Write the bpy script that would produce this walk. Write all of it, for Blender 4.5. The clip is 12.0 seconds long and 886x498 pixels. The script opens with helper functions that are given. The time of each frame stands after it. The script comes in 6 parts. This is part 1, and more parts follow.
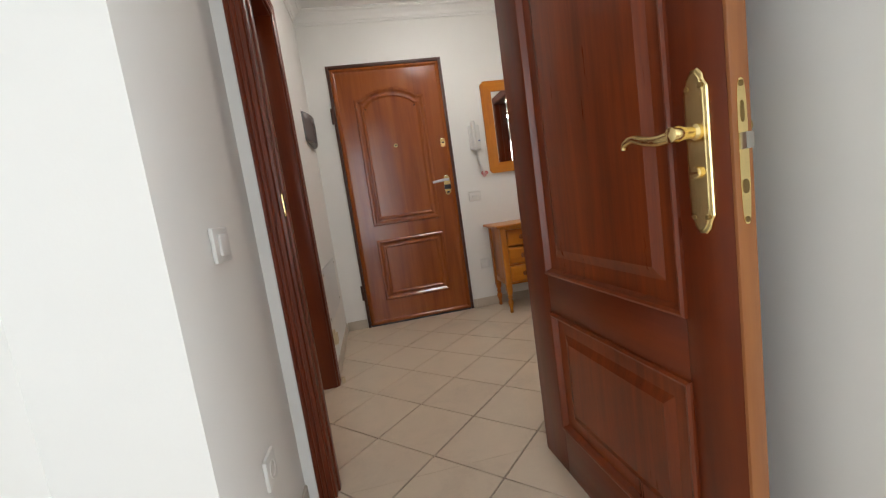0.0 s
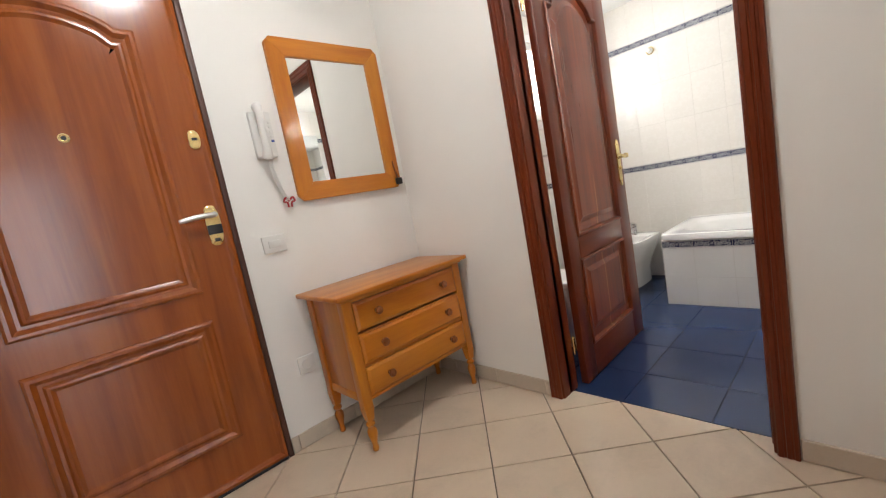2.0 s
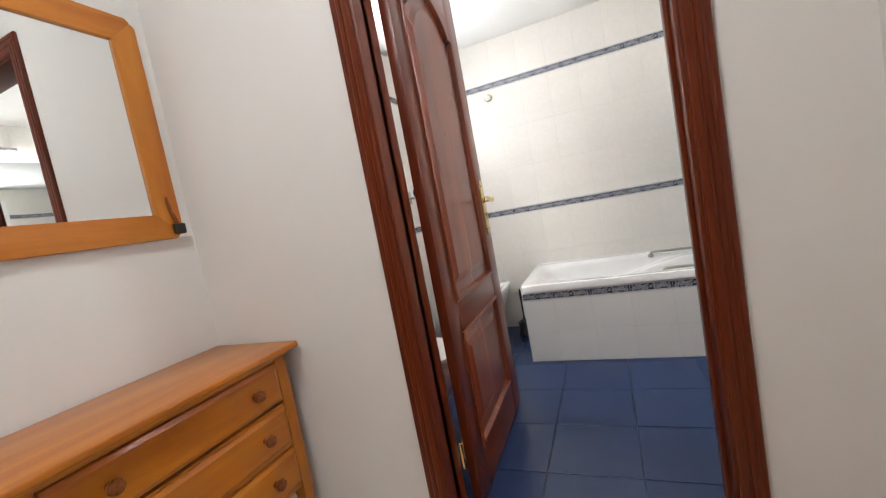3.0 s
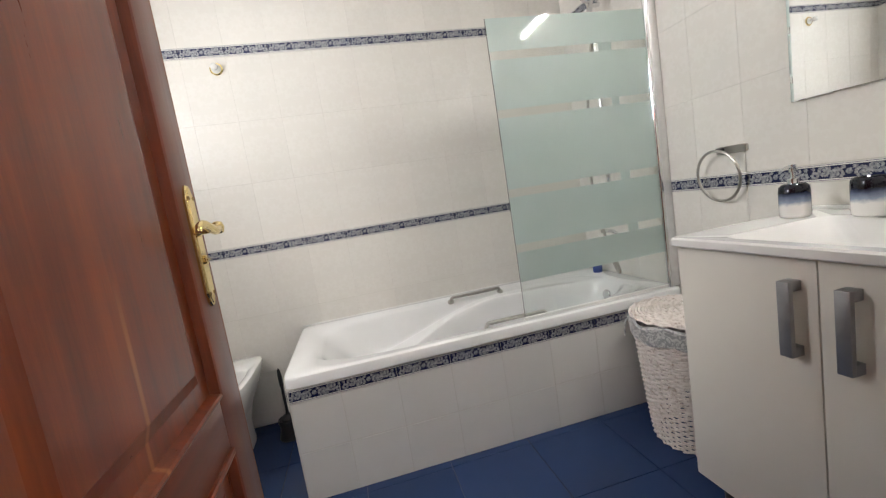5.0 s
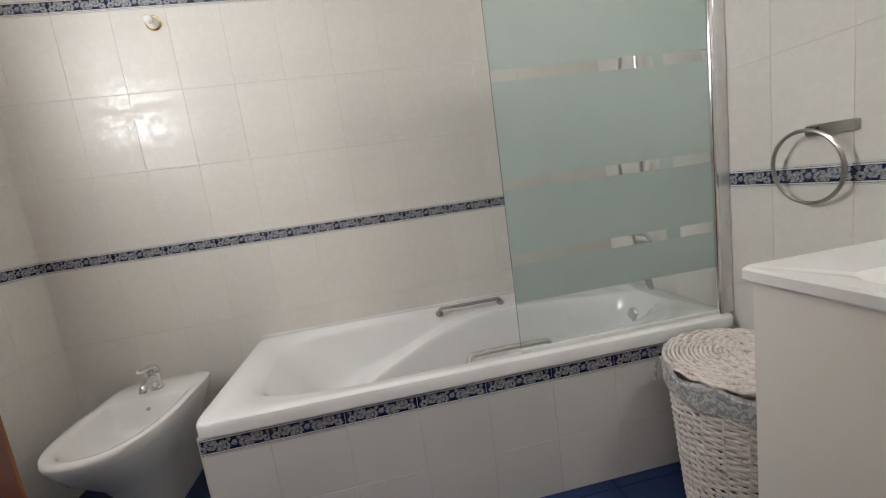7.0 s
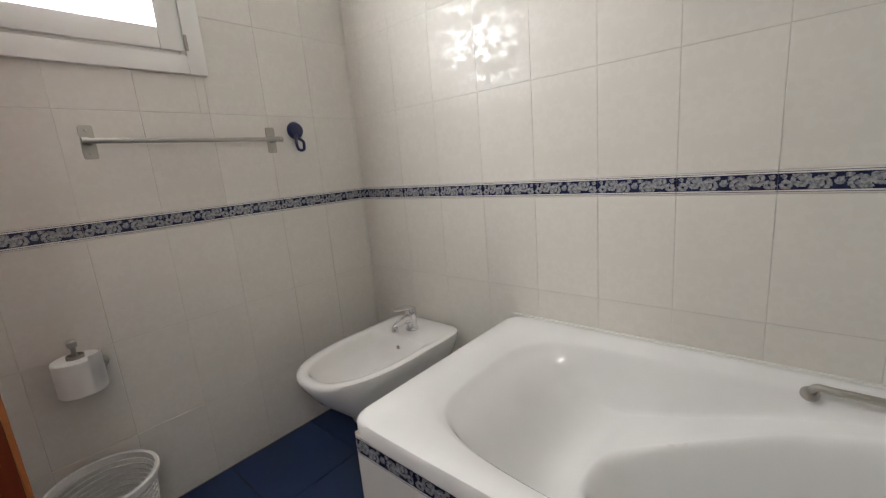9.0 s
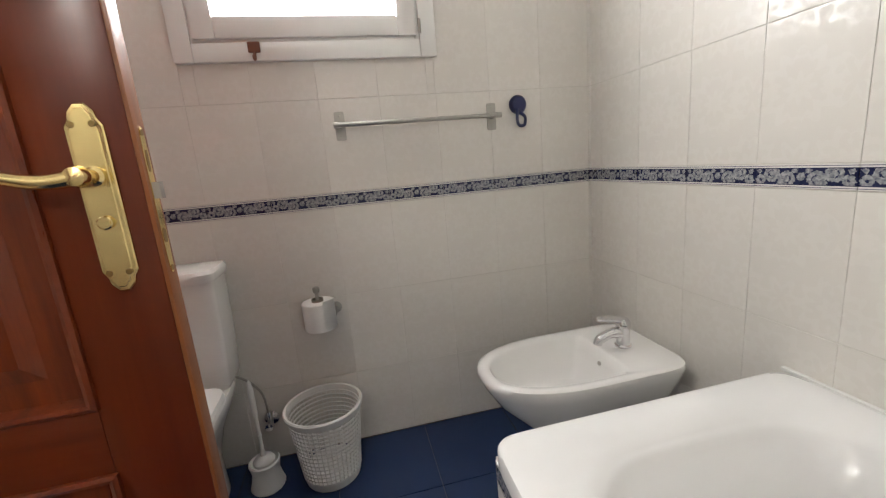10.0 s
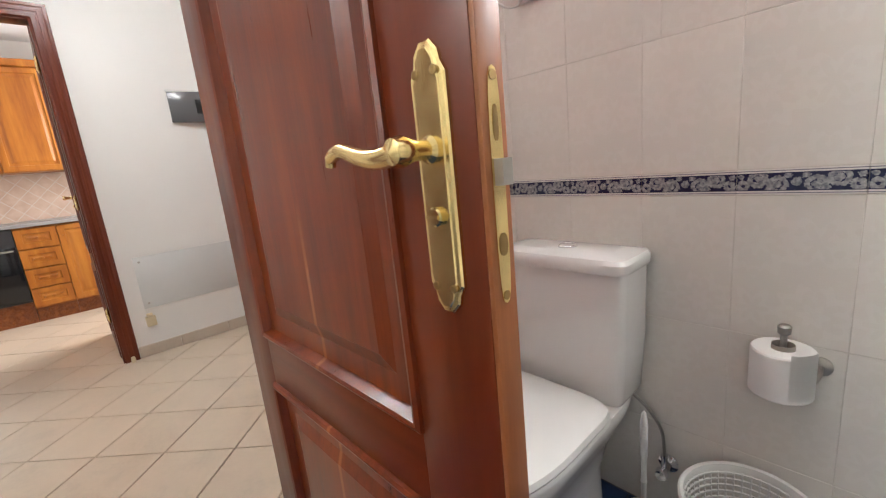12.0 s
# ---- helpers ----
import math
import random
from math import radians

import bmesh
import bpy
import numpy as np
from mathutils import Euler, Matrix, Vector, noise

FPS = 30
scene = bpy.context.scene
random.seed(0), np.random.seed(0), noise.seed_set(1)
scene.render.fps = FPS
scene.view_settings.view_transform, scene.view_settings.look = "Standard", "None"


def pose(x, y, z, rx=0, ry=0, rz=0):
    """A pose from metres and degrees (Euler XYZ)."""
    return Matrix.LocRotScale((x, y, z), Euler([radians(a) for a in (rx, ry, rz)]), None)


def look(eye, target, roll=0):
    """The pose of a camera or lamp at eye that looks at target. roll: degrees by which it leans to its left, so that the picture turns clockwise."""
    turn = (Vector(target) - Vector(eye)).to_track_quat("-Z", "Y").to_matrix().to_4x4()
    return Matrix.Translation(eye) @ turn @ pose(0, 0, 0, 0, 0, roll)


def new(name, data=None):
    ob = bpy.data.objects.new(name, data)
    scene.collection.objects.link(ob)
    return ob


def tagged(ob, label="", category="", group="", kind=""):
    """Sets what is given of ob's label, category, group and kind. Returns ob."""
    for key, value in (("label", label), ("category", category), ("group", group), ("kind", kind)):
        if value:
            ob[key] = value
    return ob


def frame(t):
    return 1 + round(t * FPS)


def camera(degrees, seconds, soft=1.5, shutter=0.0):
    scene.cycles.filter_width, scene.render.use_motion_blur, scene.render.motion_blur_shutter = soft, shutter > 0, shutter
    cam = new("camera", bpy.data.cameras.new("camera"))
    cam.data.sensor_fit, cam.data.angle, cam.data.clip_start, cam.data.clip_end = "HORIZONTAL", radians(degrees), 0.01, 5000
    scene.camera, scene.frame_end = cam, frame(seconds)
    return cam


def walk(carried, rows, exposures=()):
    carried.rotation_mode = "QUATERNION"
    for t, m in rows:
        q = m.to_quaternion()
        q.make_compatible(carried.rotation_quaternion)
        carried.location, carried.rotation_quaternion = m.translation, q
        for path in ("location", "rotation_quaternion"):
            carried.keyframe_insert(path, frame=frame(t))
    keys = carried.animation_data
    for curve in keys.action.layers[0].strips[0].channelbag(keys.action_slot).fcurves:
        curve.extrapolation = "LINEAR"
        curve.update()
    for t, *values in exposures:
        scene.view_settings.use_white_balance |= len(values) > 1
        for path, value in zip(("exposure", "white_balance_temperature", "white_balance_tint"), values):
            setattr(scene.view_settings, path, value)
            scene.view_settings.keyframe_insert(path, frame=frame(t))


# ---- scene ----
cam = camera(95.1, 12.0, soft=1.25)
PATH = [
    (0, (-1.691, -3.364, 0.963), (-1.377, -1.403, 0.724), -8.2),
    (0.5, (-1.672, -2.961, 0.976), (-1.29, -1.015, 0.716), -8.3),
    (0.9, (-1.656, -2.631, 0.977), (-1.143, -0.716, 0.709), -9.1),
    (1, (-1.653, -2.571, 0.988), (-1.09, -0.672, 0.714), -9.0),
    (1.5, (-1.598, -2.205, 0.993), (-0.696, -0.44, 0.724), -9.9),
    (2, (-1.517, -1.85, 1.022), (-0.168, -0.394, 0.769), -10.8),
    (2.5, (-1.311, -1.609, 1.028), (0.346, -0.509, 0.813), -11.0),
    (3.0, (-1.056, -1.414, 1.039), (0.784, -0.651, 0.860), -10.7),
    (3.1, (-1.007, -1.383, 1.04), (0.858, -0.681, 0.868), -10.7),
    (4.8, (-0.168, -1.199, 1.048), (1.796, -1.484, 0.803), -9.2),
    (4.9, (-0.153, -1.211, 1.035), (1.806, -1.543, 0.809), -9.0),
    (5, (-0.101, -1.194, 1.039), (1.841, -1.608, 0.802), -9.1),
    (5.5, (0.03, -1.185, 1.062), (1.887, -1.894, 0.839), -9.6),
    (6, (0.088, -1.215, 1.062), (1.887, -2.064, 0.853), -9.6),
    (6.2, (0.111, -1.247, 1.058), (1.931, -2.047, 0.838), -9.1),
    (6.5, (0.153, -1.284, 1.057), (2.021, -1.952, 0.804), -8.8),
    (6.7, (0.183, -1.347, 1.04), (2.094, -1.869, 0.771), -8.6),
    (8.3, (0.745, -1.696, 1.05), (2.602, -1.076, 0.639), -5.0),
    (8.5, (0.768, -1.643, 1.047), (2.577, -0.897, 0.638), -5.0),
    (9, (0.941, -1.595, 1.041), (2.411, -0.301, 0.635), -4.8),
    (9.5, (1.12, -1.579, 1.017), (2.082, 0.134, 0.645), -5.1),
    (10, (1.196, -1.536, 1.034), (1.613, 0.376, 0.621), -5.0),
    (10.5, (1.255, -1.416, 1.029), (1.154, 0.537, 0.611), -5.3),
    (11, (1.242, -1.329, 1.039), (0.688, 0.546, 0.617), -5.5),
    (11.5, (1.201, -1.242, 1.037), (0.199, 0.439, 0.623), -5.8),
    (12, (1.157, -1.141, 1.043), (-0.297, 0.169, 0.633), -5.7),
]
walk(cam, [(t, look(eye, target, roll)) for t, eye, target, roll in PATH],
     [(0.0, 0.3, 6700, 10), (0.5, 0.8, 7300, 10), (1.0, 1.0, 7000, 10), (1.5, 1.0, 6700, 10), (2.0, 0.85, 6500, 10), (2.5, 0.75, 6300, 10), (3.0, 0.8, 6200, 10), (5.0, 0.55, 6350, 10), (5.5, 0.25, 6350, 10), (6.5, 0.15, 6350, 10),
      (8.5, 0.15, 6350, 10), (9.5, 0.25, 6450, 10), (10.0, 0.5, 6450, 10), (10.5, 0.95, 6400, 10), (11.5, 1.2, 6200, 10), (12.0, 1.1, 6200, 10)])

# ---- building helpers ----
ORIGIN = {}


def thing(name, x, y, z, label="", category="", group="", kind=""):
    """An empty at a thing's base, the parent of its parts."""
    ob = new(name)
    ob.location = (x, y, z)
    ob.empty_display_size = 0.05
    ORIGIN[ob] = Vector((x, y, z))
    return tagged(ob, label, category, group, kind)


def part(name, bm, material, parent=None, label="", smooth=True, angle=35):
    """Links a bmesh, made in world coordinates, as one mesh under a thing or a part."""
    org = ORIGIN.get(parent, Vector((0, 0, 0)))
    mesh = bpy.data.meshes.new(name)
    bmesh.ops.translate(bm, verts=bm.verts, vec=-org)
    bmesh.ops.recalc_face_normals(bm, faces=bm.faces)
    bm.to_mesh(mesh)
    bm.free()
    for m in (material if isinstance(material, (list, tuple)) else [material]):
        mesh.materials.append(m)
    if smooth:
        mesh.shade_smooth()
        mesh.set_sharp_from_angle(angle=radians(angle))
    ob = new(name, mesh)
    if parent is not None:
        ob.parent = parent
    ORIGIN[ob] = org
    if label:
        ob["label"] = label
    return ob


def box(bm, x0, x1, y0, y1, z0, z1, bevel=0.0, segments=2):
    v = [bm.verts.new((x, y, z)) for x in (x0, x1) for y in (y0, y1) for z in (z0, z1)]
    f = [bm.faces.new([v[i] for i in q]) for q in ((0, 1, 3, 2), (4, 6, 7, 5), (0, 4, 5, 1), (2, 3, 7, 6), (0, 2, 6, 4), (1, 5, 7, 3))]
    if bevel:
        edges = {e for face in f for e in face.edges}
        bmesh.ops.bevel(bm, geom=list(edges), offset=bevel, segments=segments, profile=0.5, affect="EDGES")
    return v


def boxed(*dims, bevel=0.0, segments=2):
    bm = bmesh.new()
    box(bm, *dims, bevel=bevel, segments=segments)
    return bm


def rings(bm, loops, closed_start=True, closed_end=True, wrap=False):
    """Skins rings of equal point counts."""
    rows = [[bm.verts.new(p) for p in loop] for loop in loops]
    n = len(rows[0])
    pairs = list(zip(rows, rows[1:])) + ([(rows[-1], rows[0])] if wrap else [])
    for a, b in pairs:
        for i in range(n):
            bm.faces.new((a[i], a[(i + 1) % n], b[(i + 1) % n], b[i]))
    if closed_start and not wrap:
        bm.faces.new(rows[0][::-1])
    if closed_end and not wrap:
        bm.faces.new(rows[-1])
    return rows


def lathe(bm, profile, at=(0, 0, 0), axis=(0, 0, 1), n=24):
    """Turns (radius, height) pairs about an axis through at."""
    q = Vector((0, 0, 1)).rotation_difference(Vector(axis).normalized())
    at = Vector(at)
    loops = [[at + q @ Vector((max(r, 1e-4) * math.cos(2 * math.pi * i / n), max(r, 1e-4) * math.sin(2 * math.pi * i / n), h)) for i in range(n)] for r, h in profile]
    rings(bm, loops)


def tube(bm, points, radius, n=10, closed=False):
    """A tube along points; radius is a number or one for each point."""
    pts = [Vector(p) for p in points]
    m = len(pts)
    rad = radius if isinstance(radius, (list, tuple)) else [radius] * m
    loops, up = [], None
    for i, p in enumerate(pts):
        a = pts[(i - 1) % m] if closed or i else p
        b = pts[(i + 1) % m] if closed or i < m - 1 else p
        d = (b - a).normalized()
        if up is None:
            up = d.orthogonal().normalized()
        up = (up - d * up.dot(d)).normalized()
        side = d.cross(up)
        loops.append([p + (up * math.cos(2 * math.pi * k / n) + side * math.sin(2 * math.pi * k / n)) * rad[i] for k in range(n)])
    rings(bm, loops, wrap=closed)


def spline(points, steps=6):
    """Points on a smooth curve through the given ones."""
    p = [Vector(q) for q in points]
    out = []
    for i in range(len(p) - 1):
        a, b, c, d = p[max(i - 1, 0)], p[i], p[i + 1], p[min(i + 2, len(p) - 1)]
        for s in range(steps):
            t = s / steps
            out.append(0.5 * ((2 * b) + (c - a) * t + (2 * a - 5 * b + 4 * c - d) * t * t + (3 * b - a - 3 * c + d) * t ** 3))
    return out + [p[-1]]


def prism(bm, outline, lift, depth):
    """A plate from a 2D outline: lift maps (u, v, w) to the world, w from 0 to depth."""
    rings(bm, [[lift(u, v, 0.0) for u, v in outline], [lift(u, v, depth) for u, v in outline]])


def oval(cx, cy, a, b, power=2.0, n=48):
    """A superellipse outline."""
    out = []
    for i in range(n):
        t = 2 * math.pi * i / n
        c, s = math.cos(t), math.sin(t)
        out.append((cx + a * math.copysign(abs(c) ** (2 / power), c), cy + b * math.copysign(abs(s) ** (2 / power), s)))
    return out


def wall(name, material, axis, t0, t1, a0, a1, z0, z1, openings=(), label="", parent=None):
    """A wall from t0 to t1 across axis ('x' or 'y') and a0 to a1 along it, with openings (a0, a1, z0, z1) through it."""
    cuts_a = sorted({a0, a1, *[v for o in openings for v in o[:2]]})
    cuts_z = sorted({z0, z1, *[v for o in openings for v in o[2:]]})
    cuts_z = [z for z in cuts_z if z0 <= z <= z1]

    def solid(i, j):
        if not (0 <= i < len(cuts_a) - 1 and 0 <= j < len(cuts_z) - 1):
            return False
        a, z = (cuts_a[i] + cuts_a[i + 1]) / 2, (cuts_z[j] + cuts_z[j + 1]) / 2
        return not any(o[0] < a < o[1] and o[2] < z < o[3] for o in openings)

    def place(t, a, z):
        return (t, a, z) if axis == "x" else (a, t, z)

    bm = bmesh.new()
    for i in range(len(cuts_a) - 1):
        for j in range(len(cuts_z) - 1):
            if not solid(i, j):
                continue
            p, q, r, s = cuts_a[i], cuts_a[i + 1], cuts_z[j], cuts_z[j + 1]
            quads = [[(t, p, r), (t, q, r), (t, q, s), (t, p, s)] for t in (t0, t1)]
            for di, dj, edge in ((-1, 0, [(p, r), (p, s)]), (1, 0, [(q, r), (q, s)]), (0, -1, [(p, r), (q, r)]), (0, 1, [(p, s), (q, s)])):
                if not solid(i + di, j + dj):
                    (ea, ez), (fa, fz) = edge
                    quads.append([(t0, ea, ez), (t1, ea, ez), (t1, fa, fz), (t0, fa, fz)])
            for quad in quads:
                bm.faces.new([bm.verts.new(place(*c)) for c in quad])
    bmesh.ops.remove_doubles(bm, verts=bm.verts, dist=1e-5)
    ob = part(name, bm, material, parent, smooth=False)
    return tagged(ob, label, "wall", kind="structure")


# ---- daylight and lamps ----
world = bpy.data.worlds.new("sky")
scene.world = world
world.use_nodes = True
sky = world.node_tree.nodes.new("ShaderNodeTexSky")
sky.sky_type, sky.sun_disc = "NISHITA", False
sky.sun_elevation, sky.sun_rotation = radians(40), radians(90)
world.node_tree.links.new(sky.outputs[0], world.node_tree.nodes["Background"].inputs[0])
world.node_tree.nodes["Background"].inputs[1].default_value = 0.12
sun = new("sun", bpy.data.lights.new("sun", "SUN"))
sun.data.energy, sun.data.angle, sun.data.color = 3.0, radians(0.5), (1.0, 0.95, 0.88)
sun.matrix_world = look((8, 0.02, 6.5), (0, 0, 0))


def window_light(name, eye, target, wide, high, watts, colour=(1.0, 0.98, 0.95)):
    """The sky's light in a window's opening."""
    ob = new(name, bpy.data.lights.new(name, "AREA"))
    ob.data.shape, ob.data.size, ob.data.size_y, ob.data.energy, ob.data.color = "RECTANGLE", wide, high, watts, colour
    ob.matrix_world = look(eye, target)
    return ob


window_light("living_window_light", (2.25, -4.9, 1.3), (-2.3, -4.9, 1.25), 1.9, 2.1, 110, (0.82, 0.91, 1.0))
window_light("living_balcony_light", (-1.815, -6.45, 1.25), (-1.815, 0, 1.2), 0.9, 2.2, 20, (0.80, 0.88, 1.0))
window_light("bath_window_light", (1.144, -0.069, 1.755), (1.144, -1.5, 1.755), 0.572, 0.476, 15, (1.0, 0.99, 0.98))
# added light for the kitchen; its window is assumed and out of view
window_light("kitchen_window_light", (-3.2, 0.02, 1.6), (-3.2, -2, 1.1), 1.0, 1.0, 24, (1.0, 0.98, 0.95))


# ---- materials ----
class Nodes:
    """A short hand for building a node material."""

    def __init__(self, name, rough=0.5, metal=0.0, colour=(0.8, 0.8, 0.8)):
        self.mat = bpy.data.materials.new(name)
        self.mat.use_nodes = True
        self.t = self.mat.node_tree
        self.bsdf = self.t.nodes["Principled BSDF"]
        self.set("Roughness", rough)
        self.set("Metallic", metal)
        self.set("Base Color", (*colour, 1))

    def set(self, socket, value):
        if hasattr(value, "is_linked"):
            self.t.links.new(value, self.bsdf.inputs[socket])
        else:
            self.bsdf.inputs[socket].default_value = value

    def node(self, kind, **values):
        n = self.t.nodes.new("ShaderNode" + kind)
        for key, value in values.items():
            if key in ("operation", "blend_type", "data_type", "wave_type", "feature", "bands_direction", "noise_dimensions", "wave_profile"):
                setattr(n, key, value)
        return n

    def coords(self, scale=(1, 1, 1), kind="Object"):
        tc = self.node("TexCoord")
        mp = self.node("Mapping")
        mp.inputs["Scale"].default_value = scale
        self.t.links.new(tc.outputs[kind], mp.inputs[0])
        return mp.outputs[0]

    def noise(self, vec, scale, detail=4, rough=0.55, distortion=0.0):
        n = self.node("TexNoise")
        self.t.links.new(vec, n.inputs["Vector"])
        n.inputs["Scale"].default_value, n.inputs["Detail"].default_value = scale, detail
        n.inputs["Roughness"].default_value, n.inputs["Distortion"].default_value = rough, distortion
        return n.outputs["Fac"]

    def ramp(self, fac, *stops):
        n = self.node("ValToRGB")
        self.t.links.new(fac, n.inputs[0])
        e = n.color_ramp.elements
        while len(e) < len(stops):
            e.new(0.5)
        for k, (p, c) in enumerate(stops):
            e[k].position = p
            e[k].color = (*c, 1) if isinstance(c, tuple) else (c, c, c, 1)
        return n.outputs[0]

    def math(self, op, a, b=None, c=None):
        n = self.node("Math", operation=op)
        for k, v in enumerate((a, b, c)):
            if v is None:
                continue
            if hasattr(v, "is_linked"):
                self.t.links.new(v, n.inputs[k])
            else:
                n.inputs[k].default_value = v
        return n.outputs[0]

    def mix(self, fac, a, b, blend="MIX"):
        n = self.node("MixRGB", blend_type=blend)
        for k, v in enumerate((fac, a, b)):
            if hasattr(v, "is_linked"):
                self.t.links.new(v, n.inputs[k])
            else:
                n.inputs[k].default_value = v if not isinstance(v, tuple) else (*v, 1)
        return n.outputs[0]

    def bump(self, height, strength=0.3, distance=0.002):
        n = self.node("Bump")
        self.t.links.new(height, n.inputs["Height"])
        n.inputs["Strength"].default_value, n.inputs["Distance"].default_value = strength, distance
        self.set("Normal", n.outputs[0])

    def random(self):
        return self.node("ObjectInfo").outputs["Random"]

    def split(self, vec):
        n = self.node("SeparateXYZ")
        self.t.links.new(vec, n.inputs[0])
        return n.outputs


def paint(name, colour, rough=0.75):
    """Rolled wall paint with faint roller grain and smudges."""
    m = Nodes(name, rough)
    v = m.coords()
    big, fine = m.noise(v, 1.3, 3), m.noise(v, 160, 3, 0.6)
    m.set("Base Color", m.ramp(big, (0.3, tuple(c * 0.955 for c in colour)), (0.7, colour)))
    m.bump(m.math("ADD", fine, m.math("MULTIPLY", m.noise(v, 28, 3), 0.8)), 0.12, 0.0012)
    return m.mat


def wood(name, dark, mid, light, rough, grain=(9, 9, 0.55), coat=0.15):
    """Varnished wood; the grain runs along the axis with the small scale."""
    m = Nodes(name, rough)
    v = m.coords(grain)
    shift = m.node("VectorMath", operation="ADD")
    m.t.links.new(v, shift.inputs[0])
    rnd = m.node("CombineXYZ")
    for k in range(3):
        m.t.links.new(m.math("MULTIPLY", m.random(), 7.0 + 3 * k), rnd.inputs[k])
    m.t.links.new(rnd.outputs[0], shift.inputs[1])
    s = shift.outputs[0]
    broad, streak, pore = m.noise(s, 1.1, 4, 0.6, 0.6), m.noise(s, 5.5, 6, 0.7, 0.2), m.noise(s, 26, 3, 0.7)
    fac = m.math("ADD", m.math("MULTIPLY", broad, 0.72), m.math("ADD", m.math("MULTIPLY", streak, 0.21), m.math("MULTIPLY", pore, 0.07)))
    m.set("Base Color", m.ramp(fac, (0.36, dark), (0.5, mid), (0.66, light)))
    m.set("Roughness", m.math("ADD", m.math("MULTIPLY", streak, 0.16), rough - 0.08))
    m.set("Specular IOR Level", 0.38)
    m.set("Coat Weight", coat)
    m.set("Coat Roughness", 0.14)
    m.bump(m.math("ADD", streak, m.math("MULTIPLY", pore, 0.6)), 0.10, 0.0008)
    return m.mat


def metal(name, colour, rough, brushed=0.0):
    m = Nodes(name, rough, 1.0, colour)
    v = m.coords((1, 1, 1))
    n = m.noise(v, 60, 4)
    m.set("Base Color", m.ramp(m.noise(v, 35, 4), (0.3, tuple(c * 0.92 for c in colour)), (0.65, colour)))
    m.set("Roughness", m.math("ADD", m.math("MULTIPLY", n, 0.14 + brushed), rough - 0.05))
    return m.mat


def plain(name, colour, rough, coat=0.0, grain=0.02):
    """Ceramic, plastic or lacquer with slight unevenness."""
    m = Nodes(name, rough)
    v = m.coords()
    m.set("Base Color", m.ramp(m.noise(v, 6, 4), (0.3, tuple(c * (1 - 2 * grain) for c in colour)), (0.7, colour)))
    m.set("Roughness", m.math("ADD", m.math("MULTIPLY", m.noise(v, 30, 3), 0.08), rough - 0.04))
    m.set("Coat Weight", coat)
    m.bump(m.noise(v, 14, 2), 0.03, 0.002)
    return m.mat


def wall_tile(name, colour, damask=1.0):
    """Cream glazed tile; a damask of glossier glaze shows only where it mirrors the light."""
    m = Nodes(name, 0.3)
    geo = m.node("NewGeometry")
    p = m.split(geo.outputs["Position"])
    along = m.math("ADD", p[0], p[1])
    fold_u = m.math("PINGPONG", m.math("ADD", along, 0.01), 0.1025)
    fold_v = m.math("PINGPONG", m.math("ADD", p[2], -0.04), 0.155)
    comb = m.node("CombineXYZ")
    m.t.links.new(fold_u, comb.inputs[0])
    m.t.links.new(fold_v, comb.inputs[1])
    # rosettes, wavy wreaths and filigree, mirrored about the joints
    filigree = m.node("TexVoronoi")
    m.t.links.new(comb.outputs[0], filigree.inputs["Vector"])
    filigree.inputs["Scale"].default_value = 48.0
    gap = m.ramp(filigree.outputs["Distance"], (0.33, 0.0), (0.37, 1.0))

    def wreath(cu, cv, radius, wave, lobes, half):
        du, dv = m.math("SUBTRACT", fold_u, cu), m.math("SUBTRACT", fold_v, cv)
        r = m.math("SQRT", m.math("ADD", m.math("MULTIPLY", du, du), m.math("MULTIPLY", dv, dv)))
        turn = m.math("COSINE", m.math("MULTIPLY", m.math("ARCTAN2", dv, du), lobes))
        off = m.math("ABSOLUTE", m.math("SUBTRACT", m.math("SUBTRACT", r, radius), m.math("MULTIPLY", turn, wave)))
        return m.math("LESS_THAN", off, half)

    rosettes = m.math("MAXIMUM", wreath(0.0, 0.0, 0.013, 0.006, 6.0, 0.009), wreath(0.1025, 0.155, 0.016, 0.008, 8.0, 0.011))
    rings_ = m.math("MAXIMUM", wreath(0.0, 0.0, 0.052, 0.009, 10.0, 0.011), wreath(0.1025, 0.155, 0.062, 0.010, 12.0, 0.013))
    leaves = m.math("MAXIMUM", wreath(0.1025, 0.0, 0.030, 0.012, 6.0, 0.009), wreath(0.0, 0.155, 0.034, 0.014, 6.0, 0.010))
    mask = m.math("MAXIMUM", rosettes, m.math("MULTIPLY", m.math("MAXIMUM", rings_, leaves), gap))
    cloud = m.noise(geo.outputs["Position"], 2.2, 4, 0.6)
    tone = m.ramp(cloud, (0.3, tuple(c * 0.94 for c in colour)), (0.7, colour))
    rnd = m.math("ADD", m.math("MULTIPLY", m.random(), 0.05), 0.965)
    n = m.node("VectorMath", operation="SCALE")
    m.t.links.new(tone, n.inputs[0])
    m.t.links.new(rnd, n.inputs["Scale"])
    m.set("Base Color", n.outputs[0])
    m.set("Roughness", m.math("SUBTRACT", 0.39 if damask else 0.22, m.math("MULTIPLY", mask, 0.09 * damask)))
    m.set("Specular IOR Level", m.math("ADD", 0.19, m.math("MULTIPLY", mask, 0.66 * damask)))
    m.bump(m.noise(geo.outputs["Position"], 7, 1), 0.02, 0.004)
    return m.mat


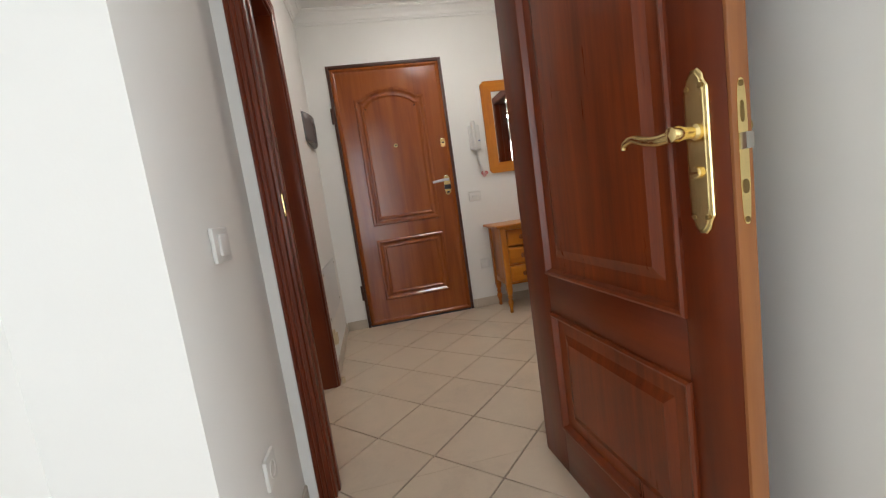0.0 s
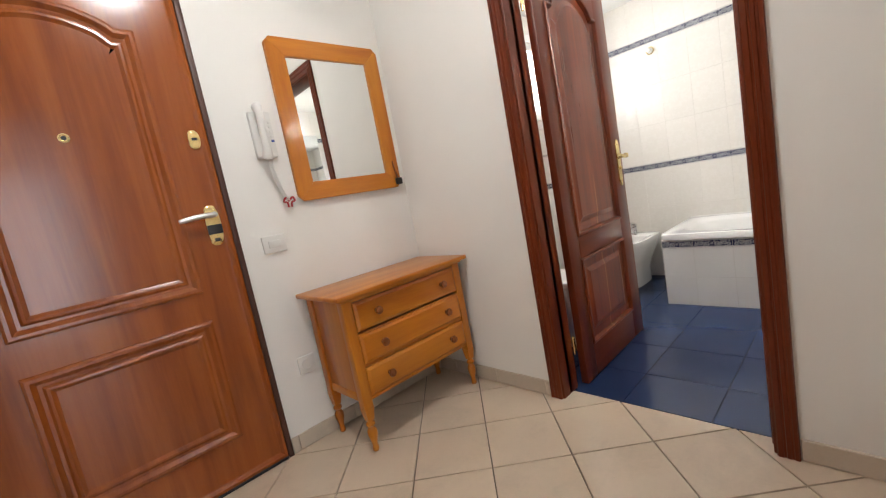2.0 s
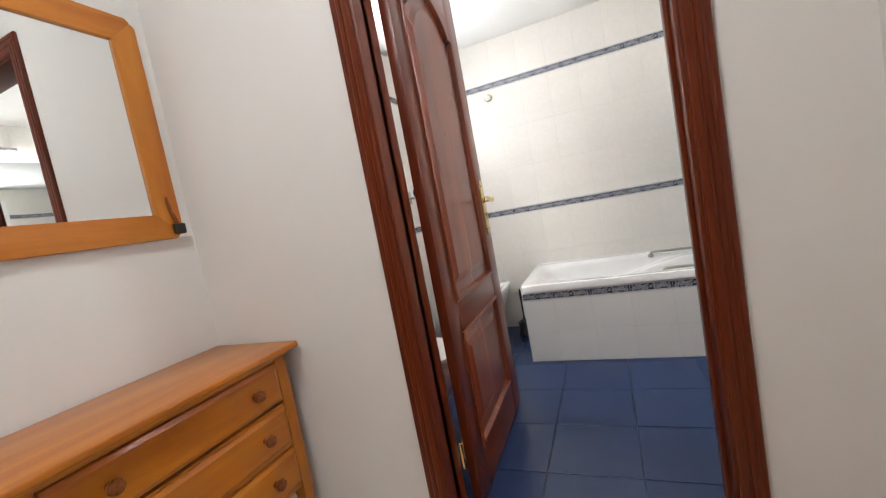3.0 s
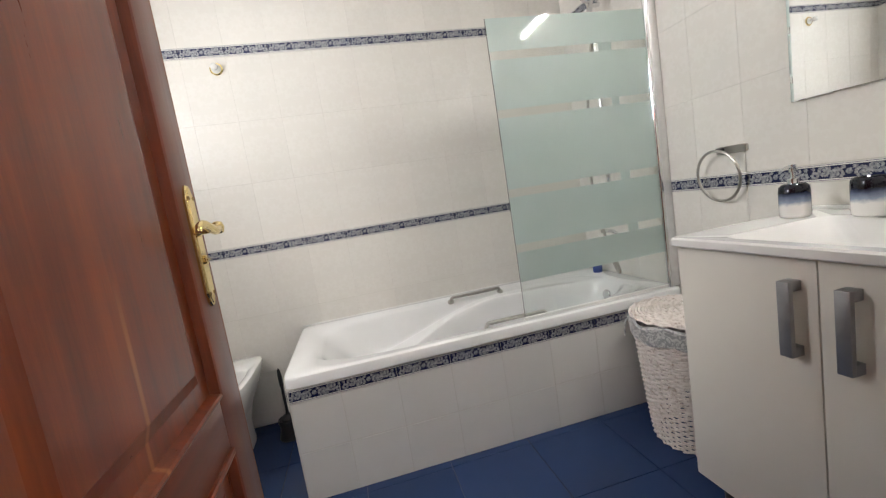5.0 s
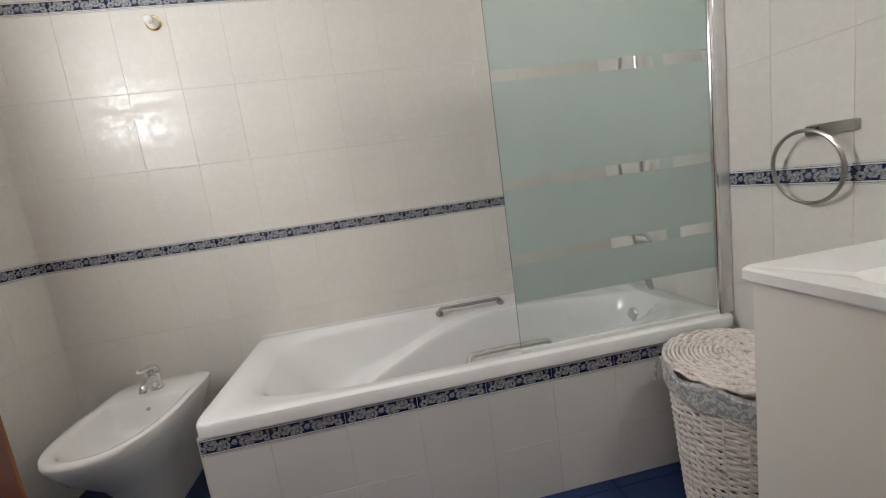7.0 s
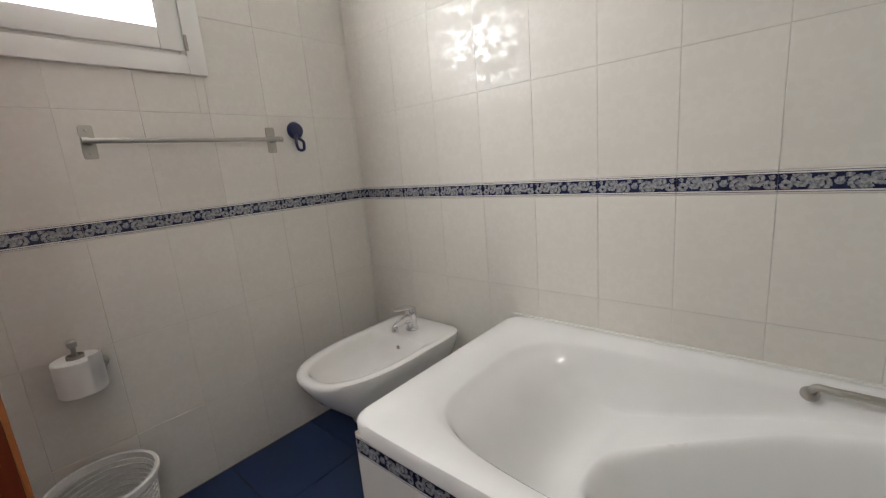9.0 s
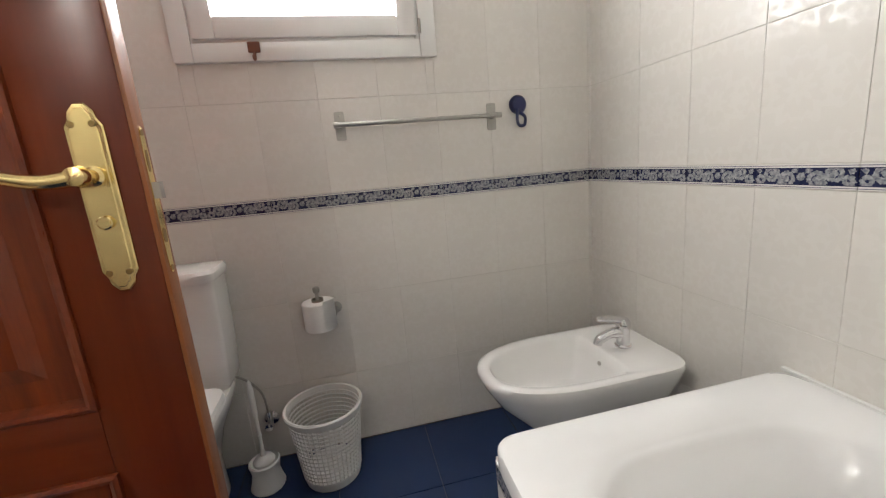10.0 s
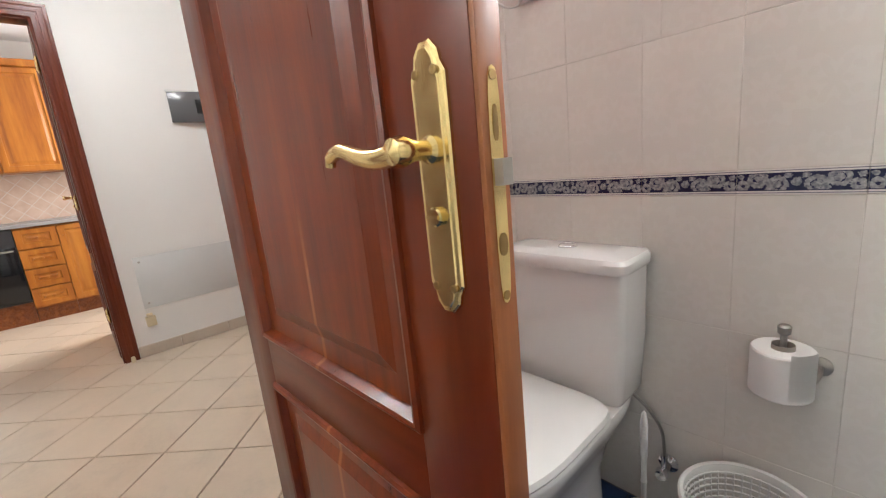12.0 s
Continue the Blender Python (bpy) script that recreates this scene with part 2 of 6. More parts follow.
def floor_tile(name, colour, rough, mottle, spec=0.5, vary=0.22):
    m = Nodes(name, rough)
    geo = m.node("NewGeometry")
    pos = geo.outputs["Position"]
    rnd = m.random()
    cloud, fine = m.noise(pos, 5, 5, 0.65, 0.4), m.noise(pos, 60, 4, 0.7)
    f = m.math("ADD", m.math("MULTIPLY", cloud, 0.7), m.math("ADD", m.math("MULTIPLY", fine, 0.2), m.math("MULTIPLY", rnd, 0.12)))
    m.set("Base Color", m.ramp(f, (0.3, tuple(c * (1 - mottle) for c in colour)), (0.5, colour), (0.75, tuple(min(c * (1 + mottle * 0.5), 0.95) for c in colour))))
    m.set("Roughness", m.math("ADD", m.math("MULTIPLY", cloud, vary), rough - vary / 2))
    m.set("Specular IOR Level", spec)
    m.bump(m.math("ADD", cloud, m.math("MULTIPLY", fine, 0.3)), 0.06, 0.002)
    return m.mat


def border_tile(name):
    """Navy listel with a pale acanthus scroll and light edges; its length runs along the object's x."""
    m = Nodes(name, 0.16)
    v = m.coords()
    p = m.split(v)
    wob = m.math("MULTIPLY", m.math("SUBTRACT", m.noise(v, 210, 2), 0.5), 0.012)
    fx = m.math("ADD", m.math("ABSOLUTE", p[0]), wob)
    fz = m.math("ADD", p[2], m.math("MULTIPLY", m.math("SUBTRACT", m.noise(v, 190, 2), 0.5), 0.010))

    def ring(cx, cz, radius, width):
        dx, dz = m.math("SUBTRACT", fx, cx), m.math("SUBTRACT", fz, cz)
        d = m.math("SQRT", m.math("ADD", m.math("MULTIPLY", dx, dx), m.math("MULTIPLY", dz, dz)))
        return m.math("LESS_THAN", m.math("ABSOLUTE", m.math("SUBTRACT", d, radius)), width)

    body = ring(0.0, 0.0, 0.004, 0.0048)
    for cx, cz, radius, width in ((0.030, -0.006, 0.0135, 0.0046), (0.031, -0.006, 0.0035, 0.0042), (0.062, 0.006, 0.0130, 0.0046), (0.061, 0.006, 0.0032, 0.0040), (0.088, -0.008, 0.0075, 0.0044), (0.014, 0.013, 0.003, 0.0032), (0.046, -0.013, 0.002, 0.0030), (0.092, 0.011, 0.003, 0.0030)):
        body = m.math("MAXIMUM", body, ring(cx, cz, radius, width))
    inner = m.math("LESS_THAN", m.math("ABSOLUTE", p[2]), 0.0168)
    shade = m.ramp(m.noise(v, 130, 3), (0.35, (0.13, 0.14, 0.17)), (0.65, (0.38, 0.38, 0.385)))
    navy = m.ramp(m.noise(v, 50, 2), (0.3, (0.008, 0.011, 0.042)), (0.7, (0.02, 0.026, 0.075)))
    field = m.mix(m.math("MULTIPLY", body, inner), navy, shade)
    frame_line = m.math("GREATER_THAN", m.math("ABSOLUTE", p[2]), 0.0186)
    dark_line = m.math("LESS_THAN", m.math("ABSOLUTE", m.math("SUBTRACT", m.math("ABSOLUTE", p[2]), 0.0228)), 0.0007)
    edge = m.mix(dark_line, (0.66, 0.64, 0.61), (0.10, 0.10, 0.16))
    m.set("Base Color", m.mix(frame_line, field, edge))
    m.bump(body, 0.35, 0.0015)
    return m.mat


PAINT = paint("cream_wall_paint", (0.83, 0.82, 0.79))
CEILING = paint("white_ceiling_paint", (0.85, 0.845, 0.82))
MAHOGANY = wood("mahogany_veneer", (0.098, 0.0145, 0.003), (0.132, 0.0205, 0.004), (0.172, 0.030, 0.0054), 0.31, coat=0.04)
MAHOGANY_X = wood("mahogany_rail", (0.098, 0.0145, 0.003), (0.132, 0.0205, 0.004), (0.172, 0.030, 0.0054), 0.31, coat=0.04, grain=(0.55, 9, 9))
MAHOGANY_Y = wood("mahogany_cross_rail", (0.098, 0.0145, 0.003), (0.132, 0.0205, 0.004), (0.172, 0.030, 0.0054), 0.31, coat=0.04, grain=(9, 0.55, 9))
SAPELE = wood("entrance_door_veneer", (0.205, 0.043, 0.006), (0.275, 0.066, 0.010), (0.335, 0.090, 0.015), 0.22, coat=0.35)
SAPELE_X = wood("entrance_door_rail", (0.185, 0.041, 0.007), (0.275, 0.072, 0.012), (0.36, 0.110, 0.021), 0.25, grain=(0.55, 9, 9), coat=0.35)
LIPPING = wood("pale_door_edge", (0.19, 0.060, 0.018), (0.29, 0.100, 0.030), (0.38, 0.145, 0.045), 0.4)
PINE = wood("honey_pine_x", (0.40, 0.108, 0.007), (0.51, 0.165, 0.009), (0.60, 0.225, 0.016), 0.36, grain=(0.8, 8, 8), coat=0.4)
PINE_Z = wood("honey_pine_z", (0.40, 0.108, 0.007), (0.51, 0.165, 0.009), (0.60, 0.225, 0.016), 0.36, grain=(8, 8, 0.8), coat=0.4)
KNOB_WOOD = wood("turned_pine", (0.13, 0.032, 0.008), (0.20, 0.055, 0.012), (0.28, 0.09, 0.02), 0.28, grain=(20, 20, 20))
OAK = wood("kitchen_oak", (0.28, 0.085, 0.010), (0.40, 0.135, 0.016), (0.50, 0.20, 0.032), 0.4, grain=(8, 8, 0.7))
GROUT = plain("pale_grout", (0.60, 0.57, 0.52), 0.8)
FLOOR_GROUT = plain("brown_floor_grout", (0.20, 0.16, 0.12), 0.95, grain=0.1)
BLUE_GROUT = plain("grey_blue_grout", (0.06, 0.08, 0.14), 0.95, grain=0.1)
CREAM_TILE = wall_tile("cream_damask_tile", (0.72, 0.69, 0.64))
APRON_TILE = wall_tile("plain_cream_tile", (0.70, 0.68, 0.65), 0.0)
BORDER = border_tile("navy_scroll_border")
BEIGE_TILE = floor_tile("beige_floor_tile", (0.62, 0.505, 0.385), 0.34, 0.14)
SKIRT_TILE = floor_tile("beige_skirting_tile", (0.56, 0.48, 0.39), 0.4, 0.12)
BLUE_TILE = floor_tile("cobalt_floor_tile", (0.018, 0.036, 0.098), 0.20, 0.06, spec=0.32, vary=0.05)
CERAMIC = plain("white_ceramic", (0.80, 0.79, 0.77), 0.10, coat=0.4)
ACRYLIC = plain("white_acrylic", (0.80, 0.795, 0.785), 0.14, coat=0.3)
WHITE_PLASTIC = plain("white_plastic", (0.74, 0.735, 0.71), 0.38)
OFFWHITE = plain("off_white_lacquer", (0.70, 0.665, 0.60), 0.42, grain=0.015)
WINDOW_WHITE = plain("white_window_lacquer", (0.78, 0.775, 0.75), 0.35)
GREY_BOX = plain("grey_plastic", (0.13, 0.13, 0.135), 0.25)
CABLE = plain("ivory_plastic", (0.66, 0.55, 0.36), 0.5)
BLACK = plain("black_plastic", (0.012, 0.012, 0.013), 0.4)
RED = plain("red_cord", (0.42, 0.015, 0.02), 0.6)
NAVY = plain("navy_plastic", (0.010, 0.016, 0.075), 0.3)
BLUE_PLASTIC = plain("blue_plastic", (0.02, 0.06, 0.30), 0.35)
BRASS = metal("polished_brass", (0.90, 0.71, 0.33), 0.17)
SCREW = metal("tarnished_brass", (0.30, 0.20, 0.08), 0.35)
CHROME = metal("chrome", (0.80, 0.80, 0.81), 0.08)
STEEL = metal("brushed_steel", (0.44, 0.42, 0.385), 0.3, 0.05)
PULL_GREY = metal("grey_metallic_pull", (0.36, 0.36, 0.37), 0.45)
ALUMINIUM = metal("satin_aluminium", (0.72, 0.72, 0.72), 0.3)
DARK_FRAME = plain("dark_brown_steel_frame", (0.065, 0.020, 0.010), 0.45)
PAPER = plain("toilet_paper", (0.80, 0.79, 0.77), 0.95)
SOCKET_DARK = plain("socket_hole", (0.02, 0.02, 0.02), 0.6)
RUBBER = plain("white_sealant", (0.70, 0.69, 0.66), 0.55)


def mirror_material():
    m = Nodes("mirror_glass", 0.015, 1.0, (0.86, 0.88, 0.87))
    m.set("Roughness", m.math("MULTIPLY", m.noise(m.coords(), 8, 2), 0.02))
    return m.mat


def clear_glass(name, tint=(0.93, 0.97, 0.96)):
    m = Nodes(name, 0.02, 0.0, tint)
    m.set("Transmission Weight", 1.0)
    m.set("IOR", 1.45)
    return m.mat


def frosted_glass(name):
    m = Nodes(name, 0.5, 0.0, (0.66, 0.76, 0.74))
    m.set("Base Color", m.ramp(m.noise(m.coords(), 3, 2), (0.3, (0.49, 0.595, 0.565)), (0.7, (0.54, 0.64, 0.61))))
    m.set("Transmission Weight", 0.35)
    m.set("Coat Weight", 0.8)
    m.set("Coat Roughness", 0.02)
    return m.mat


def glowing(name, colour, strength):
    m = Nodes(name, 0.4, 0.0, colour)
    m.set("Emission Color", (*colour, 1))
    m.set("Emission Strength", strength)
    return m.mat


def wicker_material():
    m = Nodes("whitewashed_wicker", 0.7)
    v = m.coords()
    m.set("Base Color", m.ramp(m.noise(v, 55, 5, 0.7), (0.3, (0.33, 0.25, 0.19)), (0.45, (0.66, 0.59, 0.54)), (0.7, (0.78, 0.72, 0.68))))
    m.bump(m.noise(v, 120, 3), 0.3, 0.001)
    return m.mat


def cloth_material():
    m = Nodes("grey_flowered_cotton", 0.9)
    v = m.coords()
    m.set("Base Color", m.ramp(m.noise(v, 60, 2, 0.5, 1.5), (0.45, (0.28, 0.28, 0.28)), (0.55, (0.52, 0.51, 0.49))))
    m.bump(m.noise(v, 400, 2), 0.3, 0.0006)
    return m.mat


def dipped_glaze():
    """Black glaze that runs over blue-grey into white at the foot."""
    m = Nodes("dipped_ceramic_glaze", 0.1)
    v = m.coords()
    p = m.split(v)
    h = m.math("ADD", m.math("MULTIPLY", p[2], 9.0), m.math("MULTIPLY", m.noise(v, 40, 4, 0.6), 0.16))
    m.set("Base Color", m.ramp(h, (0.40, (0.74, 0.72, 0.69)), (0.50, (0.25, 0.29, 0.38)), (0.66, (0.06, 0.075, 0.13)), (0.74, (0.006, 0.006, 0.012))))
    return m.mat


MIRROR, GLASS, FROSTED = mirror_material(), clear_glass("clear_glass"), frosted_glass("sandblasted_glass")
WICKER, CLOTH, GLAZE = wicker_material(), cloth_material(), dipped_glaze()
TUBE_GLOW = glowing("lit_tube", (1.0, 0.96, 0.90), 150.0)
# glow of the lamp added to brighten the hall
HALL_FILL_GLOW = glowing("hall_fill_dome", (1.0, 0.98, 0.95), 38.0)


# ---- the setting ----
WEST, NORTH, EAST = -2.04, 0.0, 0.0
HALL_S, LIVING_N = -1.93, -2.00
BX0, BX1, BY0, BY1 = 0.12, 2.15, -2.585, -0.065
HALL_H, BATH_H = 2.50, 2.26

wall("wall_hall_north", PAINT, "y", 0.0, 0.14, -2.16, 0.10, 0.0, 2.62, [(-1.866, -0.956, 0.0, 2.10)], "cream painted wall with the entrance door")
wall("wall_hall_east", PAINT, "x", 0.0, 0.10, -2.00, 0.0, 0.0, 2.62, [(-1.625, -0.823, 0.0, 2.045)], "cream painted wall with the bathroom doorway")
wall("wall_hall_west", PAINT, "x", -2.14, -2.04, -2.00, 0.0, 0.0, 2.62, [(-1.800, -1.055, 0.0, 2.03)], "cream painted wall with the kitchen doorway")
wall("wall_hall_south", PAINT, "y", -2.00, -1.93, -2.04, 0.0, 0.0, 2.62, [(-1.985, -1.135, 0.0, 2.045)], "cream painted wall with the living room doorway")
wall("wall_living_north", PAINT, "y", -2.575, -2.001, -2.33, -2.062, 0.0, 2.62, (), "white painted corner wall beside the living room doorway")
wall("wall_kitchen_corner", PAINT, "y", -2.00, -1.90, -2.45, -2.14, 0.0, 2.62, (), "cream painted wall")
wall("wall_living_north_2", PAINT, "y", -2.78, -2.69, 0.0, 2.30, 0.0, 2.62, (), "cream painted wall")
wall("wall_living_west", PAINT, "x", -2.45, -2.33, -6.5, -2.00, 0.0, 2.62, (), "bright white painted wall")
wall("wall_living_east", PAINT, "x", 2.30, 2.42, -6.5, -2.69, 0.0, 2.62, [(-5.85, -3.95, 0.25, 2.35)], "white painted wall with a wide window")
wall("wall_living_return", PAINT, "x", -1.015, -0.91, -3.05, -2.00, 0.0, 2.62, (), "cream painted wall behind the open door")
wall("wall_living_corner", PAINT, "x", 0.0, 0.10, -2.69, -2.00, 0.0, 2.62, (), "white painted wall")
wall("wall_living_south", PAINT, "y", -6.62, -6.5, -2.45, 2.42, 0.0, 2.62, [(-2.28, -1.35, 0.1, 2.4)], "white painted wall with a tall window")
wall("wall_kitchen_west", PAINT, "x", -4.62, -4.50, -2.0, 0.14, 0.0, 2.62, (), "kitchen wall behind the cabinets")
wall("wall_kitchen_south", PAINT, "y", -2.0, -1.90, -4.50, -2.45, 0.0, 2.62, (), "white painted kitchen wall")
# the opening here is assumed, to let the added kitchen light stand in it
wall("wall_kitchen_north", PAINT, "y", 0.0, 0.14, -4.50, -2.16, 0.0, 2.62, [(-3.7, -2.7, 1.1, 2.1)], "white painted kitchen wall with an assumed window opening, out of view")
wall("wall_bath_north", GROUT, "y", -0.0637, 0.10, 0.10, 2.26, 0.0, 2.36, [(0.80, 1.49, 1.46, 2.05)], "cream tiled bathroom wall with a window")
wall("wall_bath_east", GROUT, "x", 2.1513, 2.26, -2.59, -0.06, 0.0, 2.36, (), "cream tiled wall behind the bathtub")
wall("wall_bath_south", GROUT, "y", -2.69, -2.5863, 0.10, 2.155, 0.0, 2.36, (), "cream tiled wall behind the washbasin")
wall("wall_bath_west", GROUT, "x", 0.10, 0.1187, -2.59, -0.06, 0.0, 2.36, [(-1.625, -0.823, 0.0, 2.045)], "cream tiled wall beside the bathroom door")

tagged(part("ceiling_hall", boxed(-2.14, 0.10, -2.0, 0.0, HALL_H, 2.62), CEILING, smooth=False), "white plaster ceiling", "ceiling", kind="structure")
tagged(part("ceiling_bath", boxed(0.115, 2.155, -2.59, -0.06, BATH_H, 2.36), CEILING, smooth=False), "white bathroom ceiling", "ceiling", kind="structure")
tagged(part("ceiling_living", boxed(-2.45, 2.42, -6.5, -2.0, 2.62, 2.70), CEILING, smooth=False), "white ceiling", "ceiling", kind="structure")
tagged(part("ceiling_kitchen", boxed(-4.5, -2.14, -1.9, 0.0, 2.55, 2.62), CEILING, smooth=False), "white ceiling", "ceiling", kind="structure")

floor_hall = tagged(part("floor", boxed(-4.6, 2.42, -6.6, 0.14, -0.10, -0.008), FLOOR_GROUT, smooth=False), "beige tiled floor laid on the diagonal with dark joints", "floor", kind="structure")
floor_bath = tagged(part("floor_bath", boxed(0.085, 2.155, -2.59, -0.06, -0.0079, -0.006), BLUE_GROUT, smooth=False), "cobalt blue tiled bathroom floor", "floor", kind="structure")
ground = tagged(part("ground", boxed(-60, 60, -60, 60, -0.4, -0.3), PAINT, smooth=False), "pale ground outside", "ground", kind="structure")


def cornice(name, axis, at, into, a0, a1):
    """A stepped plaster cove along a wall at the ceiling; it grows from the wall in the direction into."""
    profile = [(0, 2.405), (0.008, 2.405), (0.012, 2.42), (0.02, 2.425), (0.03, 2.45), (0.055, 2.475), (0.065, 2.477), (0.07, 2.49), (0.08, 2.492), (0.08, 2.5), (0, 2.5)]
    bm = bmesh.new()

    def place(a, w, z):
        return (at + into * w, a, z) if axis == "x" else (a, at + into * w, z)

    rings(bm, [[place(a, w, z) for w, z in profile] for a in (a0, a1)])
    return tagged(part(name, bm, CEILING, angle=20), "white plaster ceiling cornice", "cornice", kind="structure")


cornice("trim_north", "y", 0.0, -1, -2.04, 0.0)
cornice("trim_west", "x", WEST, 1, -1.93, -0.08)
cornice("trim_east", "x", 0.0, -1, -1.93, -0.08)
cornice("trim_south", "y", -1.93, 1, -1.96, -0.08)


def casing_profile(bm, points, width_dir, out_dir, width=0.078, proud=0.016):
    """Moulded door casing along mitred points; width_dir and out_dir give each point's sideways and outward ways."""
    shape = [(0.0, 0.0), (0.0, 0.7), (0.08, 1.0), (0.3, 1.0), (0.34, 0.8), (0.42, 0.78), (0.46, 1.0), (0.62, 1.0), (0.66, 0.82), (0.74, 0.80), (0.80, 1.0), (0.95, 1.0), (1.0, 0.7), (1.0, 0.0)]
    loops = []
    for p, w in zip(points, width_dir):
        loops.append([Vector(p) + Vector(w) * (s * width) + Vector(out_dir) * (o * proud) for s, o in shape])
    rings(bm, loops)


def door_frame(name, axis, t0, t1, a0, a1, top, label, left_casing=(True, True)):
    """Mahogany lining and casings of an opening a0 to a1 through a wall t0 to t1."""
    fr = thing(name, *((t0, (a0 + a1) / 2, 0.0) if axis == "x" else ((a0 + a1) / 2, t0, 0.0)), label, "door frame", kind="structure")

    def place(t, a, z):
        return (t, a, z) if axis == "x" else (a, t, z)

    def lining(nm, b0, b1, z0, z1, mat):
        p, q = place(t0 - 0.004, b0, z0), place(t1 + 0.004, b1, z1)
        part(nm, boxed(min(p[0], q[0]), max(p[0], q[0]), min(p[1], q[1]), max(p[1], q[1]), z0, z1, bevel=0.002), mat, fr)

    thick = 0.022
    lining("jamb", a0, a0 + thick, 0, top, MAHOGANY)
    lining("jamb", a1 - thick, a1, 0, top, MAHOGANY)
    lining("head", a0 + thick, a1 - thick, top - thick, top, MAHOGANY_X if axis == "y" else MAHOGANY_Y)
    mid = (t0 + t1) / 2
    return fr, place, thick, mid


def casing(fr, place, t, out, a0, a1, top, widths=(0.078, 0.078)):
    """Casing on one face of a door frame: two uprights and a head."""
    o = Vector(place(out, 0, 0))
    for a, s, w in ((a0, -1, widths[0]), (a1, 1, widths[1])):
        bm = bmesh.new()
        side = Vector(place(0, s, 0))
        rise = Vector((0, 0, 1))
        casing_profile(bm, [place(t, a, 0), place(t, a, top)], [side, side + rise * (0.078 / w)], o, width=w)
        part("casing", bm, MAHOGANY, fr, angle=20)
    bm = bmesh.new()
    casing_profile(bm, [place(t, a0, top), place(t, a1, top)], [Vector((0, 0, 1)) + Vector(place(0, -1, 0)) * (widths[0] / 0.078), Vector((0, 0, 1)) + Vector(place(0, 1, 0)) * (widths[1] / 0.078)], o)
    part("casing_head", bm, MAHOGANY_X, fr, angle=20)


fr, pl, th, mid = door_frame("door_frame_bath", "x", 0.0, 0.115, -1.625, -0.823, 2.045, "dark mahogany frame of the bathroom doorway")
casing(fr, pl, -0.0, -1, -1.612, -0.836, 2.032, (0.058, 0.058))
casing(fr, pl, 0.123, 1, -1.612, -0.836, 2.032, (0.078, 0.022))
part("stop", boxed(0.045, 0.075, -0.845, -0.833, 0, 2.02, bevel=0.002), MAHOGANY, fr)
part("stop", boxed(0.045, 0.075, -1.604, -1.592, 0, 2.02, bevel=0.002), MAHOGANY, fr)
part("strike_plate", boxed(0.088, 0.108, -1.605, -1.6005, 0.95, 1.10, bevel=0.001), BRASS, fr, "brass strike plate")
fr, pl, th, mid = door_frame("door_frame_kitchen", "x", -2.14, -2.04, -1.800, -1.055, 2.03, "dark mahogany frame of the kitchen doorway")
casing(fr, pl, -2.04, 1, -1.787, -1.068, 2.017)
casing(fr, pl, -2.14, -1, -1.787, -1.068, 2.017)
fr, pl, th, mid = door_frame("door_frame_living", "y", -2.00, -1.93, -1.985, -1.135, 2.045, "dark mahogany frame of the living room doorway")
casing(fr, pl, -1.93, 1, -1.972, -1.148, 2.032, (0.06, 0.078))
casing(fr, pl, -2.00, -1, -1.972, -1.148, 2.032, (0.050, 0.078))
part("stop", boxed(-1.967, -1.955, -1.972, -1.942, 0, 2.02, bevel=0.002), MAHOGANY, fr)
part("strike_plate", boxed(-1.9665, -1.9585, -1.998, -1.970, 0.982, 1.054, bevel=0.0015), BRASS, fr, "brass strike plate")
part("strike_hole", boxed(-1.9600, -1.9575, -1.992, -1.978, 1.004, 1.034), SOCKET_DARK, fr)


# ---- interior doors ----
def arch_outline(x0, x1, z0, z1, rise, n=14):
    """A panel outline whose top is a flat arch with square shoulders."""
    if rise <= 0:
        return [(x0, z0), (x1, z0), (x1, z1), (x0, z1)]
    s = (x1 - x0) * 0.10
    out = [(x0, z0), (x1, z0), (x1, z1 - rise), (x1 - s, z1 - rise)]
    for i in range(n + 1):
        t = i / n
        x = x1 - s - (x1 - x0 - 2 * s) * t
        out.append((x, z1 - rise + rise * math.sin(math.pi * t) ** 0.7 if 0 < t < 1 else z1 - rise))
    out += [(x0 + s, z1 - rise), (x0, z1 - rise)]
    return out[:4] + out[5:-3] + out[-2:]


def inset(outline, d):
    """An outline moved inwards by d (counter-clockwise)."""
    n = len(outline)
    out = []
    for i in range(n):
        p, q, r = Vector(outline[i - 1]), Vector(outline[i]), Vector(outline[(i + 1) % n])
        a, b = (q - p).normalized(), (r - q).normalized()
        na, nb = Vector((-a.y, a.x)), Vector((-b.y, b.x))
        m = (na + nb)
        m = m / max(m.length_squared, 0.4) * 2
        out.append(tuple(q + m * d))
    return out


def moulded_panel(bm, outline, lift, steps):
    """Nested rings (inset, height) over an outline, closed in the middle."""
    rings(bm, [[lift(u, v, h) for u, v in inset(outline, d)] for d, h in steps], closed_start=False)


